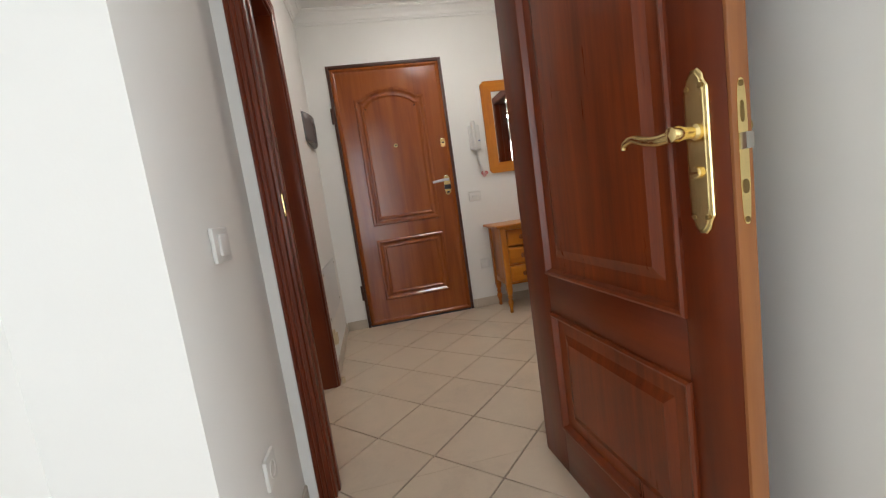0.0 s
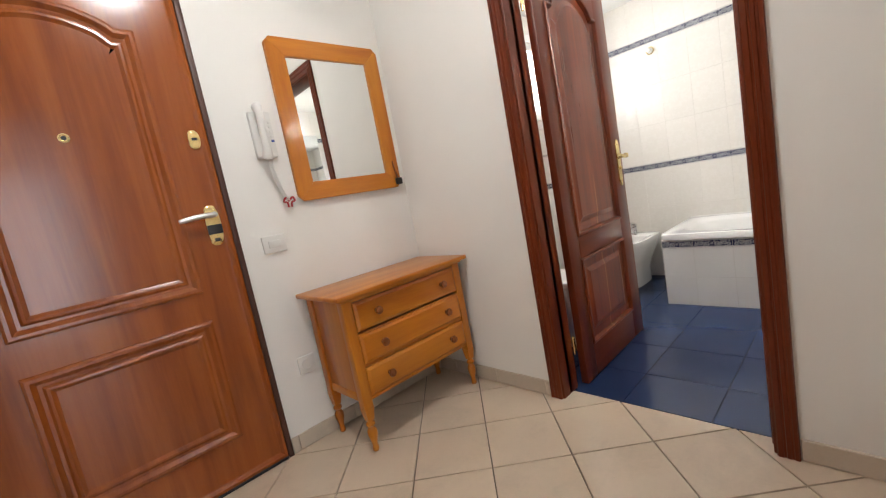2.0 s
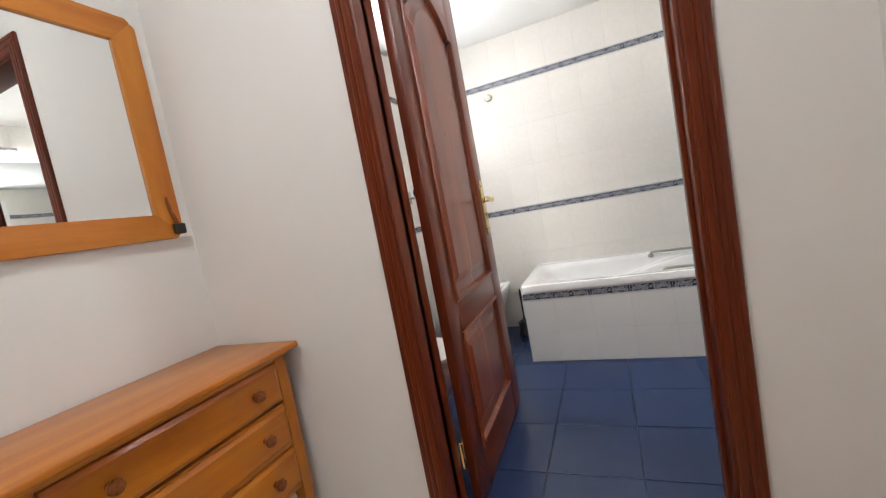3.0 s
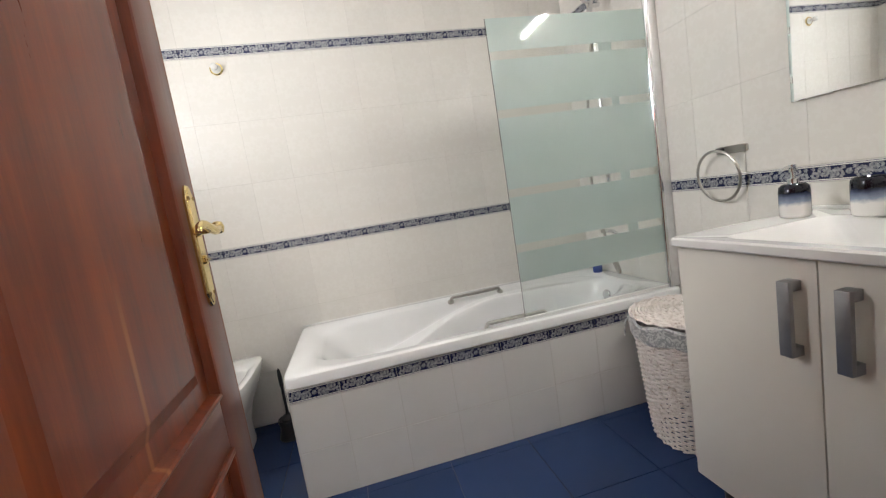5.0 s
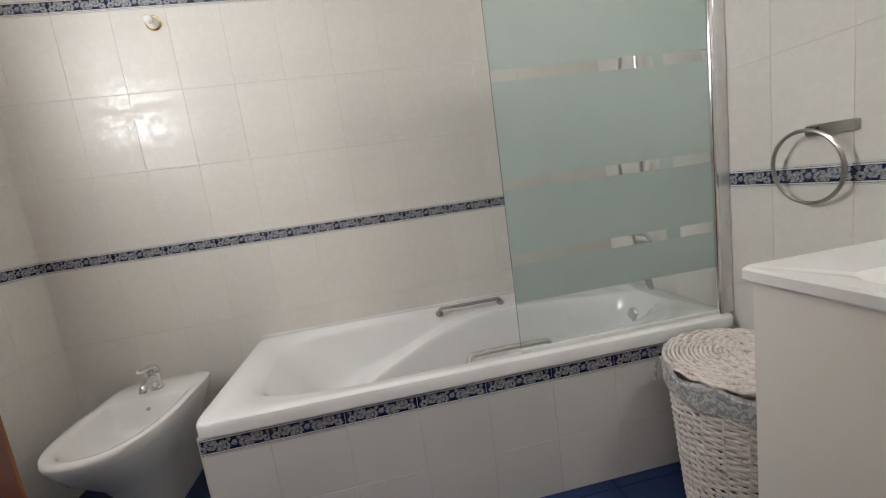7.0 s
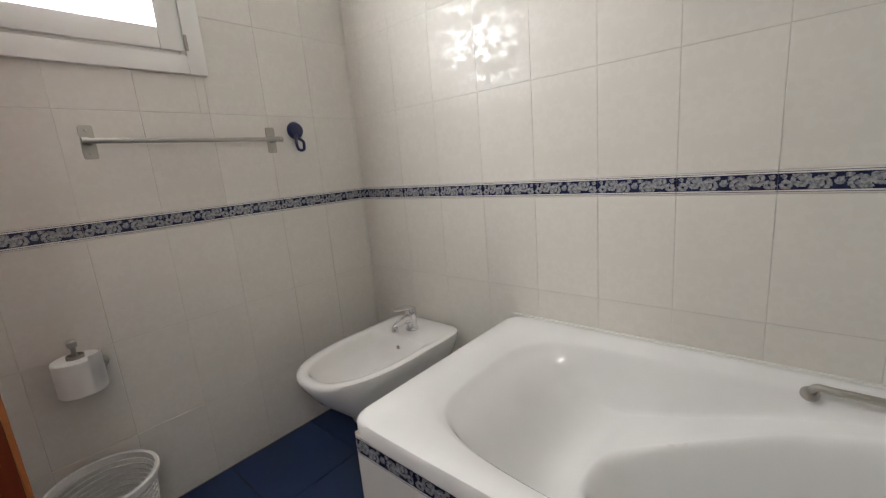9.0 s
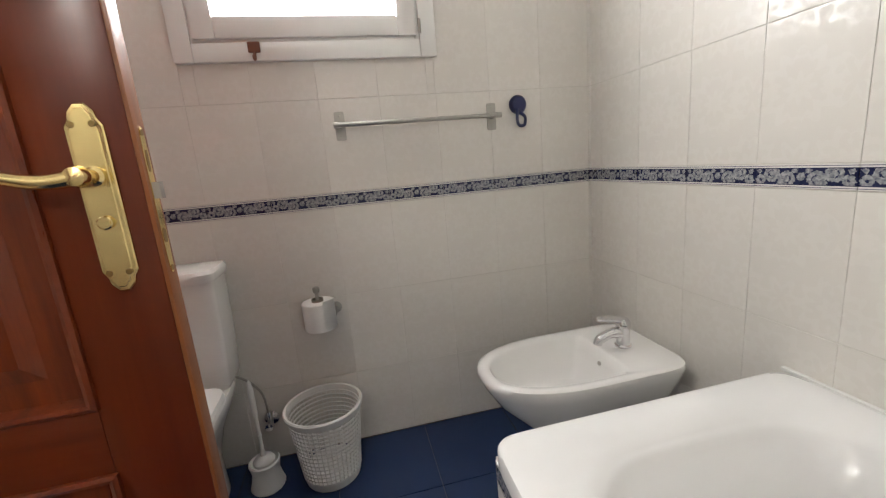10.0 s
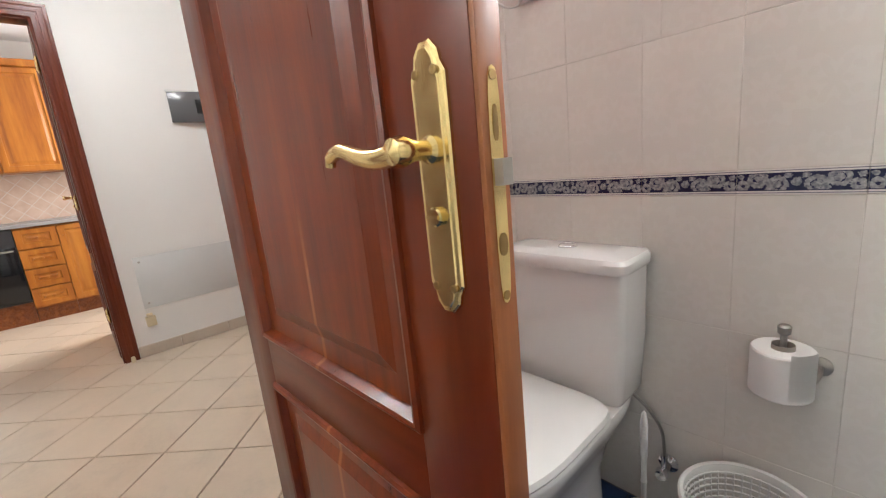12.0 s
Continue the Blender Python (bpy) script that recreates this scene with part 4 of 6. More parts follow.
def intercom():
    ic = thing("intercom_handset", -0.751, 0.0, 1.33, "white wall intercom handset with a coiled cord", "intercom")
    part("base", boxed(-0.805, -0.711, -0.028, 0.0, 1.335, 1.535, bevel=0.008), WHITE_PLASTIC, ic)
    bm = bmesh.new()
    pts = spline([(-0.771, -0.045, 1.555), (-0.771, -0.062, 1.52), (-0.771, -0.058, 1.45), (-0.771, -0.062, 1.38), (-0.771, -0.045, 1.325)], 6)
    tube(bm, pts, [0.016, 0.021, 0.022, 0.021, 0.019, 0.018] + [0.016] * (len(pts) - 12) + [0.018, 0.019, 0.021, 0.022, 0.021, 0.016], 14)
    part("handset", bm, WHITE_PLASTIC, ic)
    for i in range(5):
        part("button", boxed(-0.731, -0.718, -0.031, -0.027, 1.40 + i * 0.02, 1.41 + i * 0.02, bevel=0.001), WHITE_PLASTIC if i else BLUE_PLASTIC, ic)
    bm = bmesh.new()
    coil = []
    for i in range(340):
        t = i / 339
        cx, cz = -0.758 + 0.04 * t * t, 1.325 - 0.19 * t
        a = t * 2 * math.pi * 24
        coil.append((cx + 0.008 * math.cos(a), -0.030 + 0.008 * math.sin(a), cz))
    tube(bm, coil, 0.0022, 5)
    part("coiled_cord", bm, WHITE_PLASTIC, ic)
    bow = thing("red_cord_bow", -0.702, -0.028, 1.105, "small red cord bow tied to the intercom cord", "cord")
    bm = bmesh.new()
    for s in (-1, 1):
        tube(bm, spline([(-0.714, -0.026, 1.132), (-0.714 + s * 0.016, -0.034, 1.148), (-0.714 + s * 0.026, -0.03, 1.132), (-0.714 + s * 0.010, -0.03, 1.126), (-0.714 + s * 0.008, -0.028, 1.105)], 5), 0.0045, 7)
    part("bow", bm, RED, bow)


intercom()


def switch(name, axis, at, out, a, z, label, w=0.082, h=0.082, rocker=0.5):
    """A square plate with a rocker on a wall."""
    def place(t, b, c):
        return (at + out * t, b, c) if axis == "x" else (b, at + out * t, c)

    def slab(t0, t1, b0, b1, c0, c1, bev):
        p, q = place(t0, b0, c0), place(t1, b1, c1)
        return boxed(min(p[0], q[0]), max(p[0], q[0]), min(p[1], q[1]), max(p[1], q[1]), c0, c1, bevel=bev)

    s = thing(name, *place(0, a, z - h / 2), label, "light switch" if "switch" in name else "socket")
    part("plate", slab(0, 0.011, a - w / 2, a + w / 2, z - h / 2, z + h / 2, 0.004), WHITE_PLASTIC, s)
    if "switch" in name:
        part("rocker", slab(0.009, 0.017, a - w * 0.27, a + w * 0.27, z - h * rocker / 2, z + h * rocker / 2, 0.003), WHITE_PLASTIC, s)
    else:
        bm = bmesh.new()
        way = Vector(place(1, 0, 0)) - Vector(place(0, 0, 0))
        lathe(bm, [(0.0, 0.004), (0.0185, 0.004), (0.0195, 0.013), (0.0235, 0.013), (0.0245, 0.010)], place(0, a, z), way, 28)
        part("well", bm, WHITE_PLASTIC, s)
        for d in (-0.0095, 0.0095):
            bm = bmesh.new()
            lathe(bm, [(0, 0.0042), (0.003, 0.0042), (0.003, 0.006), (0, 0.006)], place(0, a + d, z), way, 10)
            part("pin_hole", bm, SOCKET_DARK, s)
    return s


switch("light_switch", "y", 0.0, -1, -0.817, 0.955, "white light switch beside the entrance door", 0.105, 0.078, 0.42)
switch("wall_socket", "y", 0.0, -1, -0.803, 0.375, "white wall socket behind the chest")
switch("light_switch", "x", -2.062, 1, -2.318, 0.932, "white light switch beside the living room doorway", 0.098, 0.084, 0.62)
switch("wall_socket", "x", -2.062, 1, -2.30, 0.335, "white wall socket low on the living room wall")


def fuse_box():
    fb = thing("fuse_box_cover", WEST, -0.30, 1.475, "grey curved plastic fuse box cover on the wall", "fuse box")
    bm = bmesh.new()
    y0, y1, z0, z1 = -0.515, -0.115, 1.475, 1.665
    loops = []
    for i in range(13):
        t = i / 12
        y = y0 + (y1 - y0) * t
        d = 0.012 + 0.040 * math.sin(math.pi * t) ** 0.8
        loops.append([(WEST, y, z0), (WEST + d - 0.004, y, z0), (WEST + d, y, z0 + 0.006), (WEST + d, y, z1 - 0.006), (WEST + d - 0.004, y, z1), (WEST, y, z1)])
    rings(bm, loops)
    part("cover", bm, GREY_BOX, fb)
    bm = bmesh.new()
    loops = []
    for i in range(5):
        t = 0.36 + 0.28 * i / 4
        y = y0 + (y1 - y0) * t
        d = 0.0135 + 0.040 * math.sin(math.pi * t) ** 0.8
        loops.append([(WEST + d - 0.01, y, z0 + 0.05), (WEST + d, y, z0 + 0.05), (WEST + d, y, z1 - 0.05), (WEST + d - 0.01, y, z1 - 0.05)])
    rings(bm, loops)
    part("window", bm, BLACK, fb, "dark smoked window")
    part("rim", boxed(WEST, WEST + 0.010, y0 - 0.006, y1 + 0.006, z1, z1 + 0.016, bevel=0.003), WHITE_PLASTIC, fb)


fuse_box()


# An added ceiling lamp, never in view, that fills the hall with light.
def hall_fill_light():
    cl = thing("hall_fill_light", -1.0, -0.95, HALL_H, "opal dome ceiling light added out of view to brighten the hall", "ceiling light")
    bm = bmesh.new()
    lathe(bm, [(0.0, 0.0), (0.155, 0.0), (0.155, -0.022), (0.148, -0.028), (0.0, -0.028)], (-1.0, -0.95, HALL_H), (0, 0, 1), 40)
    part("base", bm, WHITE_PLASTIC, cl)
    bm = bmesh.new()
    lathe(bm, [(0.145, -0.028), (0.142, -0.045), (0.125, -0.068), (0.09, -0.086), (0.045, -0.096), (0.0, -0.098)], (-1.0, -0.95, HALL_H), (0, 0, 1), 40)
    part("diffuser", bm, HALL_FILL_GLOW, cl, "glowing dome of the added hall light")


hall_fill_light()


def meter_hatch():
    mh = thing("wall_hatch_panel", WEST, -0.55, 0.31, "pale grey metal hatch panel screwed low on the wall", "panel")
    part("panel", boxed(WEST, WEST + 0.006, -0.905, -0.205, 0.312, 0.652, bevel=0.0015), PANEL_GREY, mh)
    for y in (-0.875, -0.235):
        for z in (0.345, 0.618):
            bm = bmesh.new()
            lathe(bm, [(0, 0.0), (0.007, 0.0), (0.006, 0.003), (0, 0.004)], (WEST + 0.006, y, z), (1, 0, 0), 10)
            part("screw", bm, STEEL, mh)
    cl = thing("cable_outlet_box", WEST, -0.90, 0.20, "small ivory cable outlet box on the wall", "outlet")
    part("body", boxed(WEST, WEST + 0.028, -0.915, -0.860, 0.195, 0.260, bevel=0.005), CABLE, cl)
    part("clip", boxed(WEST, WEST + 0.018, -0.905, -0.872, 0.258, 0.280, bevel=0.003), CABLE, cl)


PANEL_GREY = plain("pale_grey_enamel", (0.66, 0.67, 0.66), 0.35)
meter_hatch()


def door_stop(x, y):
    ds = thing("door_wedge_stop", x, y, 0.0, "small ivory plastic stop at the foot of the door casing", "door stop")
    bm = bmesh.new()
    lathe(bm, [(0.012, 0.0), (0.012, 0.028), (0.009, 0.036), (0.0, 0.037)], (x, y, 0), (0, 0, 1), 14)
    part("stop", bm, CABLE, ds)


door_stop(WEST + 0.034, -1.028)


# ---- bathroom: large pieces ----
def bathtub():
    x0, x1, y0, y1, top = 1.405, 2.148, -2.583, -0.850, 0.490
    tub = thing("bathtub", (x0 + x1) / 2, (y0 + y1) / 2, 0.0, "white acrylic bathtub with armrests, built in behind a tiled apron", "bathtub")
    cx, cy = (x0 + x1) / 2, (y0 + y1) / 2
    n = 224
    a, b = (x1 - x0) / 2, (y1 - y0) / 2
    icx, icy, ia, ib = 1.780, -1.722, 0.312, 0.768

    def ease(t):
        t = min(max(t, 0.0), 1.0)
        return t * t * (3 - 2 * t)

    def depth(x, y, e):
        """Depth below the rim: a lounging back and arm ledges over a U-shaped well."""
        back = 0.36 * ease((1 - e) / 0.52) ** 0.8 + 0.025 * ease((1 - e) / 0.05)
        arm = (0.025 + 0.185 * ease((y + 1.92) / 0.80)) * ease((1 - e) / 0.13) + 0.03 * max(0.87 - e, 0.0)
        w = ease((y + 1.30) / 0.26)
        upper = arm * (1 - w) + back * w
        u, v = abs((x - icx) / (0.225 - 0.02 * ease((y + 1.7) / 0.4))), abs((y + 1.835) / 0.640)
        e2 = (u ** 2.5 + v ** 2.5) ** (1 / 2.5)
        well = 0.40 * ease((1.06 - e2) / 0.36) ** 0.9
        k = 0.05
        h = min(max(0.5 + 0.5 * (upper - well) / k, 0), 1)
        return well * (1 - h) + upper * h + k * h * (1 - h)

    def ring(ra, rb, power, z):
        return [(x, y, z) for x, y in oval(cx, cy, ra, rb, power, n)]

    bm = bmesh.new()
    loops = [ring(a, b, 26, 0.450), ring(a, b, 26, top - 0.010), ring(a - 0.003, b - 0.003, 24, top - 0.002), ring(a - 0.010, b - 0.010, 22, top)]
    for k in range(84):
        e = 1.0 - k / 84.0
        p = 4.4 - 1.9 * (1 - e)
        if k == 0:
            loops.append([(x, y, top) for x, y in oval(icx, icy, ia + 0.012, ib + 0.012, 4.6, n)])
        loops.append([(x, y, top - 0.001 - depth(x, y, e)) for x, y in oval(icx, icy, ia * e, ib * e, p, n)])
    rings(bm, loops, closed_start=False)
    part("shell", bm, ACRYLIC, tub, "glossy white moulded tub", angle=50)
    part("apron_backing", boxed(x0 + 0.0103, x0 + 0.05, y0 + 0.01, y1 - 0.0063, 0.0, 0.449), GROUT, tub)
    part("end_backing", boxed(x0 + 0.05, x1 - 0.002, y1 - 0.045, y1 - 0.0063, 0.0, 0.449), GROUT, tub)
    # grab bars
    for x, sgn in ((2.078, -1), (1.478, 1)):
        bm = bmesh.new()
        ya, yb = (-1.655, -1.950) if sgn < 0 else (-1.660, -1.945)
        pts = spline([(x, ya, top - 0.020), (x + sgn * 0.012, ya - 0.01, top + 0.004), (x + sgn * 0.018, ya - 0.05, top + 0.006), (x + sgn * 0.018, yb + 0.05, top + 0.006), (x + sgn * 0.012, yb + 0.01, top + 0.004), (x, yb, top - 0.020)], 6)
        tube(bm, pts, 0.0085, 12)
        bar = part("grab_bar", bm, STEEL, tub, "brushed steel grab bar")
        for y in (ya, yb):
            bm = bmesh.new()
            lathe(bm, [(0.018, 0.0), (0.018, 0.006), (0.012, 0.012), (0, 0.013)], (x, y, top - 0.022), (sgn * 0.5, 0, 0.85), 18)
            part("flange", bm, STEEL, bar)
    # overflow and drain
    bm = bmesh.new()
    lathe(bm, [(0, 0), (0.034, 0), (0.034, 0.006), (0.028, 0.012), (0, 0.014)], (1.80, -2.452, 0.395), (0, 1, 0.12), 24)
    part("overflow", bm, CHROME, tub, "round chrome overflow cap")
    bm = bmesh.new()
    lathe(bm, [(0, 0), (0.03, 0), (0.028, 0.005), (0, 0.006)], (1.78, -2.12, 0.081), (0, 0, 1), 24)
    part("drain", bm, CHROME, tub)
    # sealant along the walls
    part("sealant", boxed(2.139, 2.1494, y0, y1, top - 0.004, top + 0.005, bevel=0.002), RUBBER, tub)
    return tub


TUB = bathtub()


def shower_screen():
    x, y0, y1, z0, z1 = 1.447, -2.555, -1.826, 0.493, 1.695
    sc = thing("shower_screen", x, (y0 + y1) / 2, z0, "glass shower screen with sandblasted bands in an aluminium profile", "shower screen")
    bm = bmesh.new()
    box(bm, x - 0.003, x + 0.003, y0, y1, z0 + 0.004, z1)
    pane = part("pane", bm, GLASS, sc, "clear tempered glass", smooth=False)
    pane.visible_shadow = False
    lo = 0.655
    runs = []
    z = lo
    gaps = [(0.778, 0.810, -2.405, -2.355), (1.005, 1.037, -2.390, -2.345), (1.318, 1.350, -2.375, -2.340), (1.540, 1.572, -2.362, -2.302)]
    for g0, g1, ya, yb in gaps:
        runs.append((z, g0, y0, y1))
        runs.append((g0, g1, ya, yb))
        z = g1
    runs.append((z, z1, y0, y1))
    for k, (za, zb, ya, yb) in enumerate(runs):
        bm = bmesh.new()
        if zb - za < 0.06:
            box(bm, x - 0.0044, x - 0.0034, ya, yb, za, zb)
        else:
            box(bm, x - 0.0044, x - 0.0034, ya, yb, za + 0.0005, zb - 0.0005)
        part("frosted_band", bm, FROSTED, sc, "pale green sandblasted band", smooth=False)
    part("wall_profile", boxed(x - 0.016, x + 0.016, -2.584, y0 + 0.012, z0, z1 + 0.05, bevel=0.003), ALUMINIUM, sc, "satin aluminium wall profile")
    bm = bmesh.new()
    lathe(bm, [(0, 0.0), (0.010, 0.0), (0.010, z1 + 0.04 - z0), (0, z1 + 0.04 - z0)], (x - 0.010, y0 + 0.020, z0), (0, 0, 1), 14)
    part("pivot_tube", bm, CHROME, sc, "bright chrome pivot tube")
    part("seal", boxed(x - 0.006, x + 0.006, y0 + 0.012, y1, z0 - 0.004, z0 + 0.010, bevel=0.002), RUBBER, sc)


shower_screen()


def shower_set():
    sh = thing("shower_set", 1.78, -2.54, 0.50, "chrome shower rail with hand shower, hose and bath mixer", "shower")
    bm = bmesh.new()
    lathe(bm, [(0, 0), (0.010, 0), (0.010, 0.95), (0, 0.95)], (1.80, -2.535, 0.95), (0, 0, 1), 14)
    part("riser_rail", bm, CHROME, sh)
    for z in (0.97, 1.88):
        bm = bmesh.new()
        tube(bm, [(1.80, -2.585, z), (1.80, -2.535, z)], 0.012, 12)
        part("rail_bracket", bm, CHROME, sh)
    bm = bmesh.new()
    tube(bm, spline([(1.80, -2.53, 1.72), (1.76, -2.50, 1.80), (1.71, -2.47, 1.86), (1.67, -2.44, 1.88)], 6), [0.011] * 10 + [0.014, 0.018, 0.022, 0.03, 0.038, 0.04, 0.038, 0.034, 0.026][:9], 16)
    part("hand_shower", bm, CHROME, sh)
    bm = bmesh.new()
    tube(bm, spline([(1.80, -2.52, 1.70), (1.83, -2.49, 1.45), (1.86, -2.47, 1.10), (1.78, -2.46, 0.74), (1.70, -2.47, 0.555), (1.745, -2.49, 0.535), (1.80, -2.50, 0.62), (1.80, -2.53, 0.66)], 10), 0.007, 8)
    part("hose", bm, STEEL, sh, "ribbed metal hose")
    bm = bmesh.new()
    tube(bm, [(1.72, -2.55, 0.68), (1.88, -2.55, 0.68)], 0.022, 16)
    tube(bm, [(1.74, -2.55, 0.68), (1.74, -2.589, 0.68)], 0.018, 14)
    tube(bm, [(1.86, -2.55, 0.68), (1.86, -2.589, 0.68)], 0.018, 14)
    mixer = part("mixer", bm, CHROME, sh, "chrome bath mixer")
    bm = bmesh.new()
    tube(bm, spline([(1.80, -2.55, 0.70), (1.80, -2.53, 0.735), (1.80, -2.46, 0.745)], 5), 0.010, 10)
    part("lever", bm, CHROME, mixer)
    # bottle on the rim
    bt = thing("shampoo_bottle", 1.97, -2.52, 0.489, "small blue plastic bottle on the tub rim", "bottle")
    bm = bmesh.new()
    lathe(bm, [(0.0, 0), (0.024, 0), (0.026, 0.01), (0.026, 0.09), (0.018, 0.11), (0.010, 0.114), (0.010, 0.135), (0.0, 0.136)], (1.97, -2.52, 0.489), (0, 0, 1), 20)
    part("bottle", bm, BLUE_PLASTIC, bt)


shower_set()


def egg(cx, cy, front, back, half, n=56, power=2.3):
    """A bowl outline that is round in front (towards -x) and squarer behind (towards +x)."""
    out = []
    for i in range(n):
        t = 2 * math.pi * i / n
        c, s = math.cos(t), math.sin(t)
        p = 9.0 if c > 0 else power
        out.append((cx + (back if c > 0 else front) * math.copysign(abs(c) ** (2 / p), c), cy + half * math.copysign(abs(s) ** (2 / (2.6 if c < 0 else 5.0)), s)))
    return out


def bidet():
    cx, cy, top = 1.83, -0.458, 0.400
    bd = thing("bidet", cx, cy, 0.0, "white ceramic bidet with a chrome mixer tap", "bidet")

    def loop(f, b, h, z, dx=0.0):
        return [(x, y, z) for x, y in egg(cx + dx, cy, f, b, h)]

    bm = bmesh.new()
    rings(bm, [loop(0.16, 0.20, 0.085, 0.0, 0.03), loop(0.16, 0.20, 0.088, 0.02, 0.03), loop(0.15, 0.20, 0.085, 0.12, 0.03), loop(0.19, 0.24, 0.105, 0.20, 0.02), loop(0.27, 0.27, 0.155, 0.30), loop(0.305, 0.285, 0.176, 0.355),
               loop(0.318, 0.29, 0.184, 0.385), loop(0.314, 0.288, 0.182, 0.397), loop(0.302, 0.28, 0.173, top),
               loop(0.284, 0.11, 0.150, top - 0.001), loop(0.276, 0.10, 0.143, top - 0.010), loop(0.262, 0.09, 0.134, top - 0.045), loop(0.22, 0.07, 0.112, top - 0.095), loop(0.14, 0.04, 0.075, top - 0.125)], closed_start=True)
    part("bowl", bm, CERAMIC, bd, "white glazed bowl", angle=60)
    bm = bmesh.new()
    lathe(bm, [(0.0, 0.0), (0.008, 0.0), (0.007, 0.003), (0, 0.0025)], (cx + 0.088, cy, top - 0.045), (-1, 0, 0.2), 14)
    part("overflow", bm, STEEL, bd)
    tap(bd, (cx + 0.175, cy, top), (-1, 0), 0.085)


def tap(parent, at, way, reach, tall=0.085):
    """A single lever mixer whose spout points along way."""
    x, y, z = at
    wx, wy = way
    bm = bmesh.new()
    lathe(bm, [(0.026, 0.0), (0.026, 0.006), (0.022, 0.010), (0.021, 0.055), (0.023, 0.062), (0.022, tall), (0.016, tall + 0.010), (0.0, tall + 0.012)], at, (0, 0, 1), 22)
    body = part("tap_body", bm, CHROME, parent, "chrome mixer tap")
    bm = bmesh.new()
    tube(bm, spline([(x, y, z + 0.045), (x + wx * reach * 0.5, y + wy * reach * 0.5, z + 0.052), (x + wx * reach, y + wy * reach, z + 0.038), (x + wx * (reach + 0.008), y + wy * (reach + 0.008), z + 0.022)], 5), [0.018] * 5 + [0.0155] * 6 + [0.014] * 5, 14)
    part("spout", bm, CHROME, body)
    bm = bmesh.new()
    tube(bm, [(x, y, z + tall + 0.004), (x + wx * 0.03, y + wy * 0.03, z + tall + 0.014), (x + wx * 0.085, y + wy * 0.085, z + tall + 0.022), (x + wx * 0.095, y + wy * 0.095, z + tall + 0.023)], [0.014, 0.012, 0.0085, 0.006], 12)
    part("lever", bm, CHROME, body)
    return body


bidet()


def toilet():
    cx, yw, top = 0.575, -0.068, 0.783
    wc = thing("toilet", cx, yw - 0.3, 0.0, "white ceramic close-coupled toilet with closed lid", "toilet")
    bm = bmesh.new()

    def rect(hw, y0, y1, z, p=9):
        return [(x, y, z) for x, y in oval(cx, (y0 + y1) / 2, hw, abs(y1 - y0) / 2, p, 40)]

    rings(bm, [rect(0.168, yw - 0.155, yw, 0.385), rect(0.174, yw - 0.160, yw, 0.400), rect(0.184, yw - 0.168, yw, 0.55), rect(0.188, yw - 0.170, yw, top - 0.038)])
    part("tank", bm, CERAMIC, wc)
    bm = bmesh.new()
    rings(bm, [rect(0.194, yw - 0.178, yw + 0.002, top - 0.037), rect(0.197, yw - 0.181, yw + 0.002, top - 0.030), rect(0.197, yw - 0.181, yw + 0.002, top - 0.012), rect(0.190, yw - 0.174, yw, top - 0.002), rect(0.14, yw - 0.13, yw - 0.03, top + 0.004)])
    lid = part("tank_lid", bm, CERAMIC, wc)
    bm = bmesh.new()
    lathe(bm, [(0.026, 0.0), (0.026, 0.004), (0.023, 0.007), (0.0215, 0.0055), (0.0, 0.0065)], (cx, yw - 0.085, top + 0.003), (0, 0, 1), 24)
    part("flush_button", bm, CHROME, lid, "round chrome flush button")

    def bowl(f, b, h, z, dy=0.0):
        return [(cx + (y - 0), yw - 0.40 + dy + x, z) for x, y in egg(0, 0, f, b, h)]

    bm = bmesh.new()
    rings(bm, [bowl(0.13, 0.34, 0.100, 0.0), bowl(0.13, 0.34, 0.100, 0.02), bowl(0.13, 0.34, 0.095, 0.14), bowl(0.19, 0.36, 0.125, 0.25), bowl(0.245, 0.38, 0.168, 0.34), bowl(0.255, 0.385, 0.176, 0.375), bowl(0.250, 0.38, 0.172, 0.385)])
    part("bowl", bm, CERAMIC, wc, angle=60)
    bm = bmesh.new()
    rings(bm, [bowl(0.262, 0.215, 0.182, 0.387), bowl(0.266, 0.218, 0.186, 0.392), bowl(0.264, 0.216, 0.184, 0.402)])
    part("seat", bm, WHITE_PLASTIC, wc)
    bm = bmesh.new()
    rings(bm, [bowl(0.262, 0.212, 0.182, 0.403), bowl(0.266, 0.214, 0.186, 0.408), bowl(0.262, 0.211, 0.182, 0.421), bowl(0.235, 0.19, 0.160, 0.427), bowl(0.12, 0.10, 0.08, 0.430)])
    part("seat_lid", bm, WHITE_PLASTIC, wc, angle=50)
    vv = thing("angle_valve", 0.815, yw, 0.155, "chrome angle stop valve on the wall beside the toilet", "valve")
    bm = bmesh.new()
    lathe(bm, [(0.026, 0.0), (0.026, 0.004), (0.011, 0.012), (0.010, 0.045), (0.0, 0.047)], (0.815, yw, 0.17), (0, -1, 0), 18)
    tube(bm, [(0.815, yw - 0.035, 0.17), (0.815, yw - 0.035, 0.215)], 0.009, 12)
    part("body", bm, CHROME, vv)
    bm = bmesh.new()
    lathe(bm, [(0.014, 0.0), (0.017, 0.008), (0.014, 0.022), (0, 0.023)], (0.815, yw - 0.044, 0.17), (0, -1, 0), 10)
    part("knob", bm, CHROME, vv)
    bm = bmesh.new()
    tube(bm, spline([(0.815, yw - 0.035, 0.21), (0.808, yw - 0.04, 0.29), (0.775, yw - 0.05, 0.35), (0.735, yw - 0.06, 0.388)], 6), 0.0042, 8)
    part("hose", bm, STEEL, vv, "braided supply hose")


toilet()


